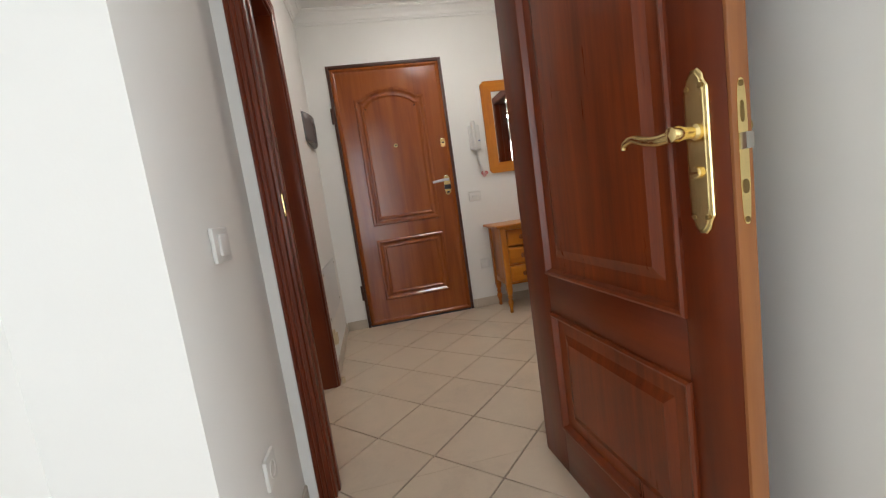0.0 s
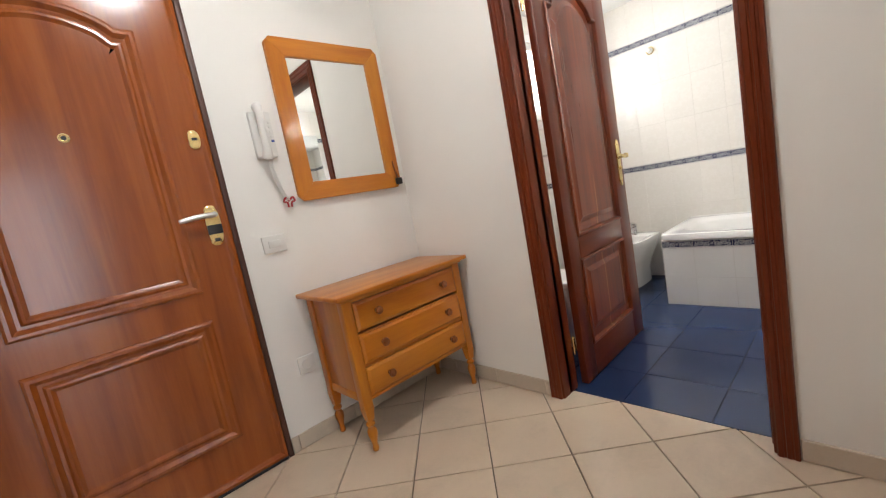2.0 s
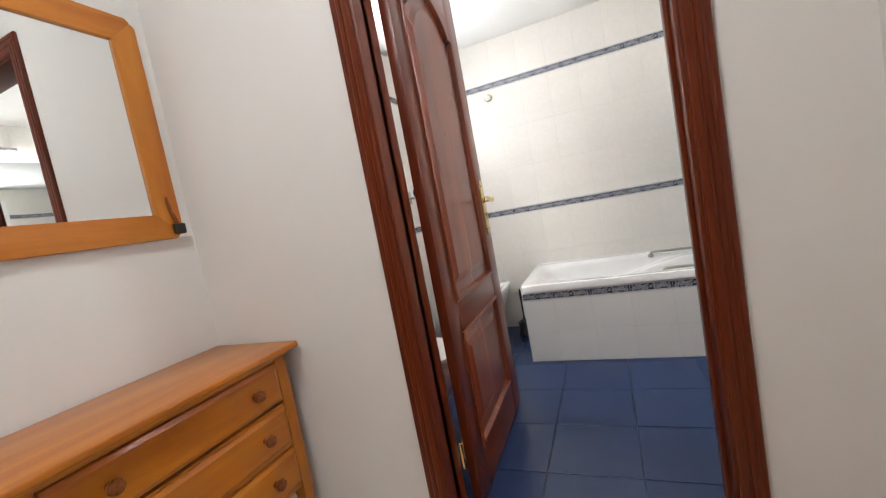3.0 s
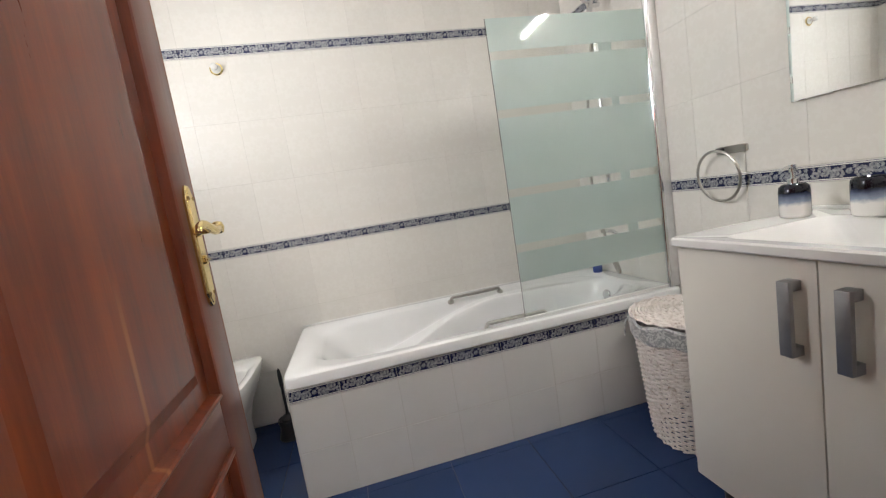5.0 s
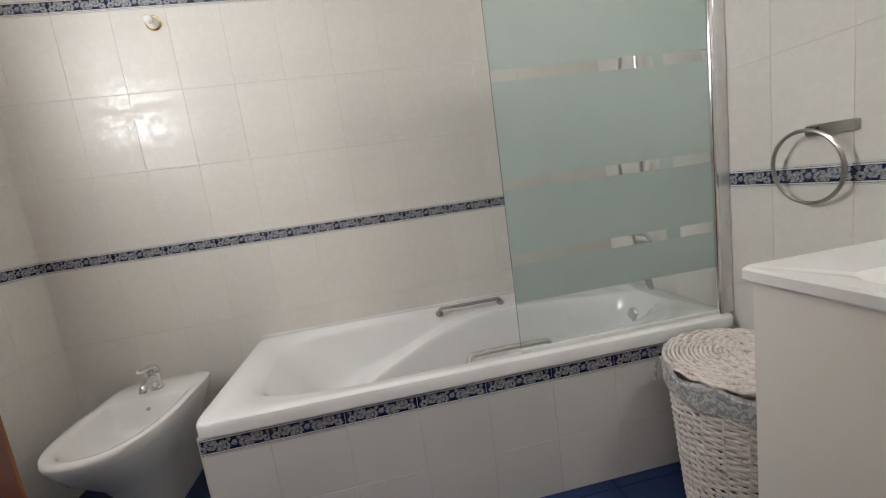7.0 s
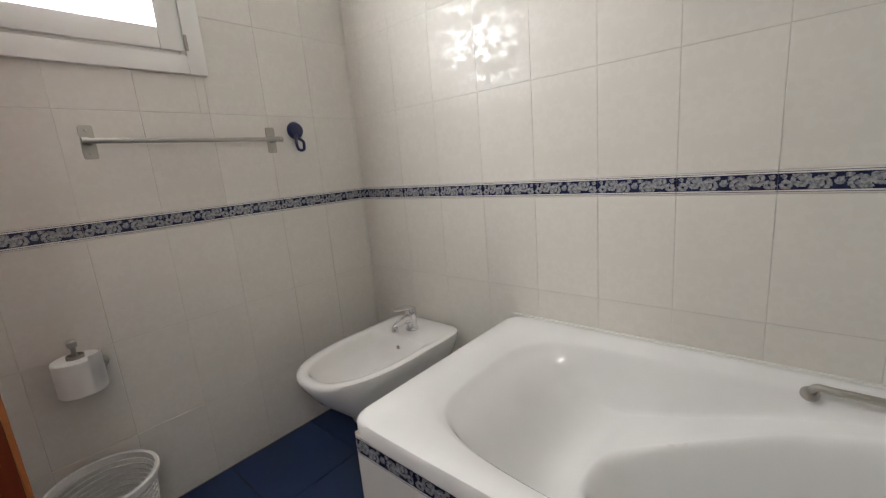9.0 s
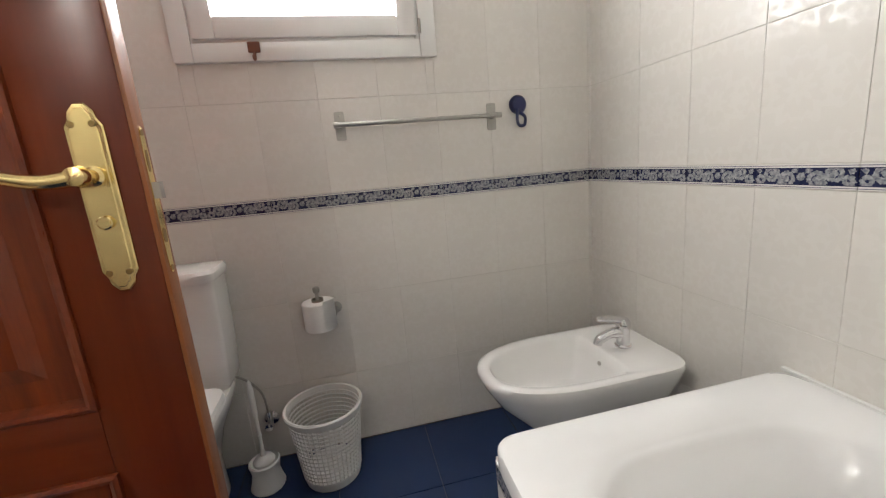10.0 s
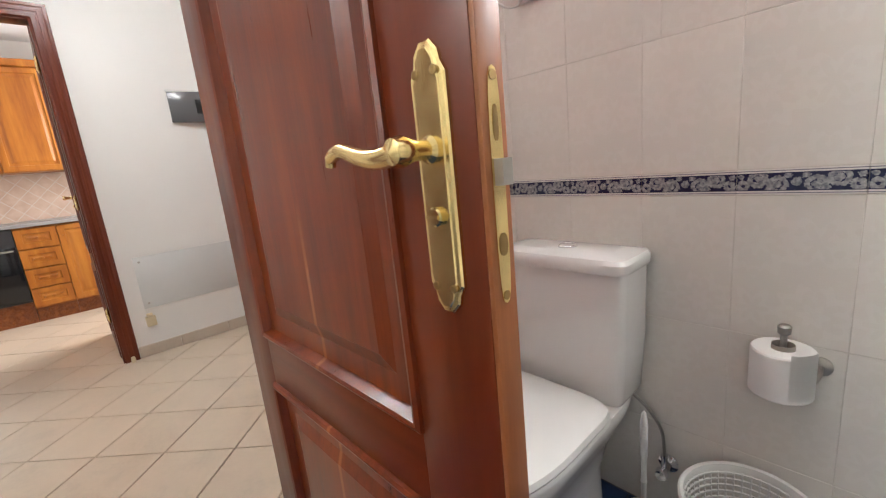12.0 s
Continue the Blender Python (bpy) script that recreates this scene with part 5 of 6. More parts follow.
def vanity():
    x0, x1, yf, yb, zt = 0.155, 0.885, -2.062, -2.584, 0.832
    cab = thing("vanity_cabinet", (x0 + x1) / 2, (yf + yb) / 2, 0.0, "off-white two-door vanity cabinet with grey pulls on dark feet", "cabinet")
    xa, xb, f = x0 + 0.010, x1 - 0.012, yf - 0.018
    part("body", boxed(xa, xb, yb + 0.002, f - 0.018, 0.10, zt - 0.125, bevel=0.001), OFFWHITE, cab)
    for s0, s1 in ((xa, xa + 0.016), (xb - 0.016, xb)):
        part("side_panel", boxed(s0, s1, yb + 0.002, f - 0.018, zt - 0.124, zt - 0.027, bevel=0.001), OFFWHITE, cab)
    xm = 0.519
    for d0, d1, hx in ((xm + 0.0015, xb, xm + 0.045), (xa, xm - 0.0015, xm - 0.062)):
        d = part("door", boxed(d0, d1, f - 0.018, f, 0.102, zt - 0.030, bevel=0.0015), OFFWHITE, cab)
        bm = bmesh.new()
        w = 0.013
        box(bm, hx - w, hx + w, f + 0.022, f + 0.034, 0.590, 0.757, bevel=0.0015)
        for z in (0.590, 0.735):
            box(bm, hx - w, hx + w, f - 0.001, f + 0.0235, z, z + 0.022, bevel=0.001)
        part("pull", bm, PULL_GREY, d, "square grey metal pull")
    for x in (xa + 0.05, xb - 0.05):
        for y in (f - 0.06, yb + 0.06):
            bm = bmesh.new()
            lathe(bm, [(0.018, 0.0), (0.018, 0.008), (0.014, 0.012), (0.014, 0.10), (0.0, 0.10)], (x, y, 0.0), (0, 0, 1), 14)
            part("foot", bm, BLACK, cab)
    # ceramic basin top
    bs = thing("washbasin", (x0 + x1) / 2, (yf + yb) / 2, zt - 0.026, "white ceramic washbasin top with a sloping rectangular bowl", "washbasin")
    bm = bmesh.new()
    n = 64

    def rr(ax0, ax1, ay0, ay1, z, p):
        return [(x, y, z) for x, y in oval((ax0 + ax1) / 2, (ay0 + ay1) / 2, (ax1 - ax0) / 2, (ay1 - ay0) / 2, p, n)]

    rings(bm, [rr(x0 + 0.003, x1 - 0.003, yb, yf - 0.003, zt - 0.026, 60), rr(x0, x1, yb, yf, zt - 0.022, 60), rr(x0, x1, yb, yf, zt - 0.005, 60), rr(x0 + 0.004, x1 - 0.004, yb + 0.001, yf - 0.004, zt, 50),
               rr(0.215, 0.760, -2.465, -2.105, zt - 0.001, 14), rr(0.221, 0.752, -2.459, -2.111, zt - 0.006, 13), rr(0.25, 0.700, -2.440, -2.135, zt - 0.060, 9), rr(0.29, 0.650, -2.420, -2.165, zt - 0.098, 6), rr(0.40, 0.54, -2.36, -2.24, zt - 0.106, 3)], closed_start=False)
    part("basin", bm, CERAMIC, bs, angle=28)
    part("upstand", boxed(x0, x1, -2.584, -2.570, zt - 0.001, zt + 0.012, bevel=0.003), CERAMIC, bs)
    bm = bmesh.new()
    lathe(bm, [(0.021, 0.0), (0.021, 0.004), (0.010, 0.006), (0.0, 0.004)], (0.50, -2.449, zt - 0.035), (0, 1, 0.4), 20)
    part("overflow", bm, STEEL, bs)
    bm = bmesh.new()
    lathe(bm, [(0.0135, 0.0045), (0.0135, 0.0085), (0.0, 0.0085)], (0.50, -2.449, zt - 0.035), (0, 1, 0.4), 18)
    part("overflow_hole", bm, SOCKET_DARK, bs)
    tap(bs, (0.50, -2.515, zt), (0, 1), 0.115)
    return cab


vanity()


def soap_things():
    z = 0.832
    sp = thing("soap_dispenser", 0.812, -2.428, z, "dipped black and white ceramic soap dispenser with a chrome pump", "soap dispenser")
    bm = bmesh.new()
    lathe(bm, [(0.030, 0.0), (0.0345, 0.004), (0.036, 0.012), (0.0365, 0.075), (0.034, 0.088), (0.026, 0.096), (0.014, 0.098), (0.0, 0.098)], (0.812, -2.428, z), (0, 0, 1), 32)
    part("jar", bm, GLAZE, sp)
    bm = bmesh.new()
    lathe(bm, [(0.014, 0.096), (0.014, 0.110), (0.006, 0.112), (0.006, 0.128), (0.010, 0.129), (0.010, 0.150), (0.0, 0.151)], (0.812, -2.428, z), (0, 0, 1), 20)
    tube(bm, [(0.812, -2.428, z + 0.143), (0.812, -2.403, z + 0.144), (0.812, -2.385, z + 0.138)], 0.005, 10)
    part("pump", bm, CHROME, sp)
    cp = thing("toothbrush_cup", 0.655, -2.465, z, "dipped black and white ceramic tumbler on the washbasin", "cup")
    bm = bmesh.new()
    lathe(bm, [(0.034, 0.0), (0.039, 0.004), (0.041, 0.012), (0.0415, 0.080), (0.040, 0.092), (0.036, 0.098), (0.033, 0.095), (0.033, 0.02), (0.0, 0.018)], (0.655, -2.465, z), (0, 0, 1), 32)
    part("tumbler", bm, GLAZE, cp)


soap_things()


def basket():
    cx, cy, h = 1.140, -2.335, 0.495
    bk = thing("laundry_basket", cx, cy, 0.0, "whitewashed wicker laundry basket with a lid and grey cloth lining", "basket")

    def radius(z):
        return 0.142 + 0.043 * (z / h) ** 0.8

    bm = bmesh.new()
    n, rows = 44, 46
    for k in range(rows):
        z = 0.008 + (h - 0.06) * k / (rows - 1)
        pts = []
        for i in range(n):
            t = 2 * math.pi * i / n
            wob = 0.0045 * (1 if (i + k) % 2 else -1)
            r = radius(z) + wob
            pts.append((cx + r * math.cos(t), cy + r * math.sin(t), z + 0.0012 * math.sin(3 * t + k)))
        tube(bm, pts, 0.0045, 5, closed=True)
    weave = part("weave", bm, WICKER, bk, "woven willow strands", angle=80)
    for i in range(n // 2):
        t = 2 * math.pi * (i * 2 + 0.5) / n
        bm = bmesh.new()
        tube(bm, [(cx + radius(z) * math.cos(t), cy + radius(z) * math.sin(t), z) for z in (0.0, 0.15, 0.30, h - 0.05)], 0.004, 5)
        part("stake", bm, WICKER, weave)
    bm = bmesh.new()
    loops = []
    for z, d in ((h - 0.085, 0.010), (h - 0.07, 0.014), (h - 0.04, 0.013), (h - 0.020, 0.015), (h - 0.012, 0.006)):
        loops.append([(cx + (radius(z) + d + 0.005 * math.sin(9 * a + z * 40)) * math.cos(a), cy + (radius(z) + d + 0.005 * math.sin(9 * a + z * 40)) * math.sin(a), z + 0.006 * math.sin(7 * a)) for a in [2 * math.pi * i / 72 for i in range(72)]])
    rings(bm, loops, closed_start=False, closed_end=False)
    part("lining", bm, CLOTH, bk, "grey flowered cotton lining")
    bm = bmesh.new()
    for s in (-0.02, 0.02):
        tube(bm, spline([(cx + 0.19, cy + 0.09, h - 0.05), (cx + 0.21, cy + 0.09 + s, h - 0.075), (cx + 0.205, cy + 0.09 + s * 1.6, h - 0.13)], 5), 0.005, 6)
    part("tie", bm, CLOTH, bk)
    bm = bmesh.new()
    for k in range(17):
        r = 0.014 + 0.0112 * k
        z = h + 0.014 - 0.014 * (r / 0.2) ** 2
        m = max(12, int(28 + k))
        m += m % 2
        tube(bm, [(cx + r * math.cos(2 * math.pi * i / m), cy + r * math.sin(2 * math.pi * i / m), z + (0.0035 if (i + k) % 2 else -0.0025)) for i in range(m)], 0.0054, 5, closed=True)
    lid = part("lid", bm, WICKER, bk, "round woven lid", angle=80)
    bm = bmesh.new()
    for i in range(22):
        t = 2 * math.pi * i / 22
        tube(bm, [(cx + r * math.cos(t), cy + r * math.sin(t), h + 0.013 - 0.014 * (r / 0.2) ** 2) for r in (0.01, 0.1, 0.192)], 0.0038, 5)
    part("spokes", bm, WICKER, lid)


basket()


def bath_mirror():
    mi = thing("bathroom_mirror", 0.52, -2.585, 1.165, "large frameless bathroom mirror above the washbasin", "mirror")
    part("glass", boxed(0.125, 0.912, -2.584, -2.568, 1.165, 1.985, bevel=0.002, segments=1), MIRROR, mi, smooth=False)
    la = thing("mirror_lamp", 0.50, -2.585, 2.02, "slim white lit tube lamp above the bathroom mirror", "lamp")
    part("bracket", boxed(0.47, 0.53, -2.584, -2.52, 2.035, 2.055, bevel=0.003), CHROME, la)
    part("housing", boxed(0.345, 0.665, -2.555, -2.505, 2.050, 2.075, bevel=0.004), CHROME, la)
    bm = bmesh.new()
    tube(bm, [(0.355, -2.530, 2.032), (0.655, -2.530, 2.032)], 0.018, 14)
    part("tube", bm, TUBE_GLOW, la, "glowing white diffuser")


bath_mirror()


def towel_ring():
    tr = thing("towel_ring", 1.135, -2.585, 0.90, "steel towel ring on a flat bracket", "towel ring")
    bm = bmesh.new()
    rings(bm, [[(u, -2.585 + w, v) for u, v in oval(1.130, 1.055, 0.060 * k, 0.0145 * k, 8, 32)] for k, w in ((1, 0.0), (1, 0.010), (0.96, 0.012))])
    part("bracket", bm, STEEL, tr)
    bm = bmesh.new()
    tube(bm, [(1.160, -2.575, 1.058), (1.160, -2.545, 1.058)], 0.007, 10)
    part("pin", bm, BLACK, tr)
    bm = bmesh.new()
    c = Vector((1.163, -2.546, 0.964))
    tube(bm, [c + Vector((0.088 * math.sin(2 * math.pi * i / 48), 0.012 * math.cos(2 * math.pi * i / 48), 0.094 * math.cos(2 * math.pi * i / 48))) for i in range(48)], 0.0052, 10, closed=True)
    part("ring", bm, STEEL, tr)


towel_ring()


def bath_window():
    wn = thing("window_1", 1.144, -0.06, 1.395, "white framed bathroom window with frosted bright panes", "window", kind="structure")
    x0, x1, z0, z1 = 0.736, 1.552, 1.395, 2.115

    def ringed(nm, a0, a1, b0, b1, w, y0, y1, mat, parent):
        for n_, d in ((nm + "_side", (a0, a0 + w, b0, b1)), (nm + "_side", (a1 - w, a1, b0, b1)), (nm + "_rail", (a0 + w, a1 - w, b0, b0 + w)), (nm + "_rail", (a0 + w, a1 - w, b1 - w, b1))):
            part(n_, boxed(d[0], d[1], y0, y1, d[2], d[3], bevel=0.003), mat, parent)

    ringed("casing", x0, x1, z0, z1, 0.056, -0.082, -0.060, WINDOW_WHITE, wn)
    ringed("frame", x0 + 0.054, x1 - 0.054, z0 + 0.054, z1 - 0.054, 0.020, -0.074, 0.02, WINDOW_WHITE, wn)
    ringed("sash", x0 + 0.066, x1 - 0.066, z0 + 0.066, z1 - 0.066, 0.062, -0.088, -0.045, WINDOW_WHITE, wn)
    pane = part("pane", boxed(x0 + 0.12, x1 - 0.12, -0.064, -0.058, z0 + 0.12, z1 - 0.12), PANE, wn, "frosted pane", smooth=False)
    pane.visible_shadow = False
    for z in (1.465, 1.98):
        bm = bmesh.new()
        lathe(bm, [(0, 0), (0.005, 0), (0.005, 0.045), (0, 0.045)], (1.497, -0.090, z), (0, 0, 1), 10)
        part("hinge", bm, STEEL, wn)
    bc = thing("brown_wall_clip", 0.970, -0.090, 1.40, "small brown plastic hook on the window casing", "hook")
    part("pad", boxed(0.952, 0.988, -0.092, -0.083, 1.418, 1.450, bevel=0.003), BROWN, bc)
    bm = bmesh.new()
    tube(bm, spline([(0.970, -0.090, 1.42), (0.970, -0.094, 1.400), (0.970, -0.106, 1.396), (0.970, -0.108, 1.406)], 5), 0.005, 8)
    part("hook", bm, BROWN, bc)
    return wn


BROWN = plain("brown_plastic", (0.17, 0.06, 0.03), 0.4)


def pane_material():
    m = Nodes("frosted_window_pane", 0.5, 0.0, (0.9, 0.92, 0.92))
    m.set("Transmission Weight", 0.9)
    m.set("Roughness", m.math("ADD", m.math("MULTIPLY", m.noise(m.coords(), 90, 2), 0.2), 0.35))
    m.set("IOR", 1.2)
    return m.mat


PANE = pane_material()
tagged(part("backdrop", boxed(0.3, 2.0, 0.16, 0.165, 1.0, 2.6), glowing("bright_sky_backdrop", (1.0, 1.0, 1.0), 5.0), smooth=False), "bright white sky outside the bathroom window", "backdrop", kind="structure")
bath_window()


def towel_rail():
    tr = thing("towel_rail", 1.47, -0.065, 1.13, "brushed steel towel rail on two flat brackets", "towel rail")
    for x in (1.198, 1.740):
        bm = bmesh.new()
        rings(bm, [[(u, -0.065 - w, v) for u, v in oval(x, 1.185, 0.017, 0.047, 10, 32)] for w in (0.0, 0.004)])
        br = part("bracket", bm, STEEL, tr)
        bm = bmesh.new()
        tube(bm, [(x, -0.067, 1.185), (x, -0.115, 1.185)], 0.010, 14)
        part("arm", bm, STEEL, br)
        for z in (1.152, 1.218):
            bm = bmesh.new()
            lathe(bm, [(0.004, 0), (0.004, 0.002), (0, 0.003)], (x, -0.069, z), (0, -1, 0), 10)
            part("screw", bm, STEEL, br)
    bm = bmesh.new()
    tube(bm, [(1.190, -0.112, 1.185), (1.748, -0.112, 1.185)], 0.0075, 14)
    part("bar", bm, STEEL, tr)
    for x in (1.185, 1.753):
        bm = bmesh.new()
        lathe(bm, [(0, -0.008), (0.010, -0.008), (0.010, 0.008), (0, 0.008)], (x, -0.112, 1.185), (1, 0, 0), 14)
        part("end_cap", bm, STEEL, tr)


towel_rail()


def navy_hook():
    hk = thing("suction_hook", 1.846, -0.065, 1.15, "navy blue plastic suction hook on the tiles", "hook")
    bm = bmesh.new()
    lathe(bm, [(0.034, 0.0), (0.034, 0.004), (0.030, 0.010), (0.026, 0.018), (0.018, 0.022), (0, 0.023)], (1.846, -0.065, 1.222), (0, -1, 0), 28)
    part("cup", bm, NAVY, hk)
    bm = bmesh.new()
    tube(bm, spline([(1.836, -0.084, 1.205), (1.834, -0.086, 1.165), (1.840, -0.090, 1.146), (1.858, -0.090, 1.146), (1.864, -0.088, 1.160), (1.863, -0.086, 1.178), (1.842, -0.085, 1.192)], 5), 0.0058, 10)
    part("hook", bm, NAVY, hk)


navy_hook()


def shower_hook():
    hk = thing("wall_knob_hook", 2.15, -0.694, 1.82, "round white and brass wall knob above the tub", "hook")
    bm = bmesh.new()
    lathe(bm, [(0.024, 0.0), (0.024, 0.005), (0.018, 0.010), (0.010, 0.014), (0.009, 0.028), (0.016, 0.034), (0.017, 0.044), (0.010, 0.050), (0, 0.051)], (2.15, -0.694, 1.842), (-1, 0, 0), 24)
    part("knob", bm, CERAMIC, hk)
    bm = bmesh.new()
    lathe(bm, [(0.030, 0.0), (0.030, 0.003), (0.026, 0.006), (0.02, 0.006)], (2.15, -0.694, 1.842), (-1, 0, 0), 24)
    part("rose", bm, BRASS, hk)


shower_hook()


def paper_holder():
    x, z = 1.045, 0.567
    ph = thing("paper_holder", x, -0.065, 0.50, "steel upright toilet paper holder on the wall", "paper holder")
    bm = bmesh.new()
    lathe(bm, [(0.020, 0.0), (0.020, 0.006), (0.012, 0.010), (0, 0.011)], (x + 0.055, -0.065, 0.555), (0, -1, 0), 20)
    tube(bm, spline([(x + 0.055, -0.07, 0.555), (x + 0.055, -0.115, 0.553), (x + 0.045, -0.130, 0.54), (x + 0.01, -0.133, 0.508), (x, -0.133, 0.510), (x, -0.133, 0.54), (x, -0.133, 0.640)], 6), 0.006, 10)
    part("arm", bm, STEEL, ph)
    bm = bmesh.new()
    lathe(bm, [(0.007, 0.0), (0.011, 0.004), (0.012, 0.018), (0.008, 0.022), (0, 0.022)], (x, -0.133, 0.636), (0, 0, 1), 16)
    part("tip", bm, STEEL, ph)
    tp = thing("toilet_paper_roll", x, -0.133, 0.508, "white toilet paper roll on the upright holder", "toilet paper")
    bm = bmesh.new()
    prof = [(0.020, 0.0), (0.052, 0.0), (0.0545, 0.003), (0.0545, 0.096), (0.052, 0.099), (0.021, 0.099), (0.020, 0.097)]
    loops = [[(x + r * math.cos(2 * math.pi * i / 40), -0.133 + r * math.sin(2 * math.pi * i / 40), 0.508 + h) for i in range(40)] for r, h in prof]
    rings(bm, loops, wrap=True)
    part("roll", bm, PAPER, tp)
    bm = bmesh.new()
    loops = [[(x + r * math.cos(2 * math.pi * i / 28), -0.133 + r * math.sin(2 * math.pi * i / 28), 0.519 + h) for i in range(28)] for r, h in ((0.0198, 0.0), (0.0198, 0.097), (0.0186, 0.097), (0.0186, 0.0))]
    rings(bm, loops, wrap=True)
    part("core", bm, CARD, tp, "grey cardboard core")
    bm = bmesh.new()
    lift = [[(x + (0.0552 + d) * math.cos(a), -0.133 + (0.0552 + d) * math.sin(a), z_) for z_ in (0.519, 0.616)] for a in [radians(-70 + 10 * i) for i in range(7)] for d in (0.0,)]
    vs = [[bm.verts.new(p) for p in row] for row in lift]
    for a, b in zip(vs, vs[1:]):
        bm.faces.new((a[0], b[0], b[1], a[1]))
    bmesh.ops.solidify(bm, geom=bm.faces[:], thickness=0.0004)
    part("loose_sheet", bm, PAPER, tp)


CARD = plain("grey_cardboard", (0.33, 0.30, 0.26), 0.9)
paper_holder()


def waste_bin():
    cx, cy, h = 1.020, -0.218, 0.272
    bn = thing("waste_basket", cx, cy, 0.0, "white perforated plastic waste basket", "waste basket")

    def r(z):
        return 0.094 + 0.028 * z / h

    bm = bmesh.new()
    cols, rows = 44, 15
    lo, hi = 0.030, h - 0.022
    loops_hi = []
    # a lattice wall: uprights and hoops that leave square holes
    for i in range(cols):
        t = 2 * math.pi * i / cols
        tube(bm, [(cx + r(z) * math.cos(t), cy + r(z) * math.sin(t), z) for z in (lo - 0.004, h * 0.5, hi + 0.004)], 0.0026, 4)
    for k in range(rows):
        z = lo + (hi - lo) * k / (rows - 1)
        tube(bm, [(cx + r(z) * math.cos(2 * math.pi * i / cols), cy + r(z) * math.sin(2 * math.pi * i / cols), z) for i in range(cols)], 0.0030, 4, closed=True)
    part("lattice", bm, WHITE_PLASTIC, bn, "square-holed lattice wall")
    bm = bmesh.new()
    prof = [(r(0) - 0.004, 0.002), (r(0) - 0.002, 0.0), (r(0.034) + 0.002, 0.034), (r(0.034) - 0.002, 0.034), (r(0) - 0.008, 0.006), (0.002, 0.006), (0.002, 0.002)]
    rings(bm, [[(cx + q * math.cos(2 * math.pi * i / 48), cy + q * math.sin(2 * math.pi * i / 48), z) for i in range(48)] for q, z in prof], wrap=True)
    part("base", bm, WHITE_PLASTIC, bn)
    bm = bmesh.new()
    prof = [(r(h) - 0.002, h - 0.026), (r(h) + 0.002, h - 0.026), (r(h) + 0.003, h - 0.010), (r(h) + 0.009, h - 0.010), (r(h) + 0.010, h - 0.002), (r(h) + 0.006, h + 0.002), (r(h) - 0.001, h)]
    rings(bm, [[(cx + q * math.cos(2 * math.pi * i / 48), cy + q * math.sin(2 * math.pi * i / 48), z) for i in range(48)] for q, z in prof], wrap=True)
    part("rim", bm, WHITE_PLASTIC, bn, "rolled rim")


waste_bin()


def toilet_brush(name, x, y, mat, label, hgt=0.40):
    tb = thing(name, x, y, 0.0, label, "toilet brush")
    bm = bmesh.new()
    lathe(bm, [(0.0, 0.0), (0.054, 0.0), (0.057, 0.006), (0.050, 0.030), (0.044, 0.060), (0.049, 0.085), (0.051, 0.095), (0.047, 0.100), (0.040, 0.092), (0.030, 0.085), (0.0, 0.085)], (x, y, 0), (0, 0, 1), 30)
    part("holder", bm, mat, tb)
    bm = bmesh.new()
    lathe(bm, [(0.034, 0.088), (0.036, 0.100), (0.028, 0.112), (0.010, 0.120), (0.0065, 0.14), (0.0065, 0.19), (0.0085, 0.195), (0.0065, 0.2), (0.0065, 0.26), (0.009, 0.27), (0.0095, hgt - 0.04), (0.006, hgt - 0.01), (0.0, hgt)], (x, y, 0), (0, 0, 1), 18)
    part("handle", bm, mat, tb)


toilet_brush("toilet_brush", 0.800, -0.205, WHITE_PLASTIC, "white plastic toilet brush in its holder")
toilet_brush("toilet_brush", 1.960, -0.722, BLACK, "black toilet brush in its holder beside the tub", 0.36)


def wall_outlet():
    so = switch("wall_socket", "y", -0.068, -1, 0.475, 1.505, "white double wall socket with a plug in it", 0.15, 0.085)
    pg = thing("plug_with_cable", 0.440, -0.08, 1.49, "white plug with a thin white cable", "plug")
    bm = bmesh.new()
    lathe(bm, [(0.019, 0.0), (0.020, 0.020), (0.014, 0.038), (0, 0.039)], (0.445, -0.079, 1.505), (0, -1, 0), 20)
    part("plug", bm, WHITE_PLASTIC, pg)
    bm = bmesh.new()
    tube(bm, spline([(0.445, -0.115, 1.495), (0.44, -0.115, 1.462), (0.415, -0.105, 1.452), (0.36, -0.09, 1.47), (0.30, -0.08, 1.52)], 6), 0.0032, 7)
    part("cable", bm, WHITE_PLASTIC, pg)


wall_outlet()


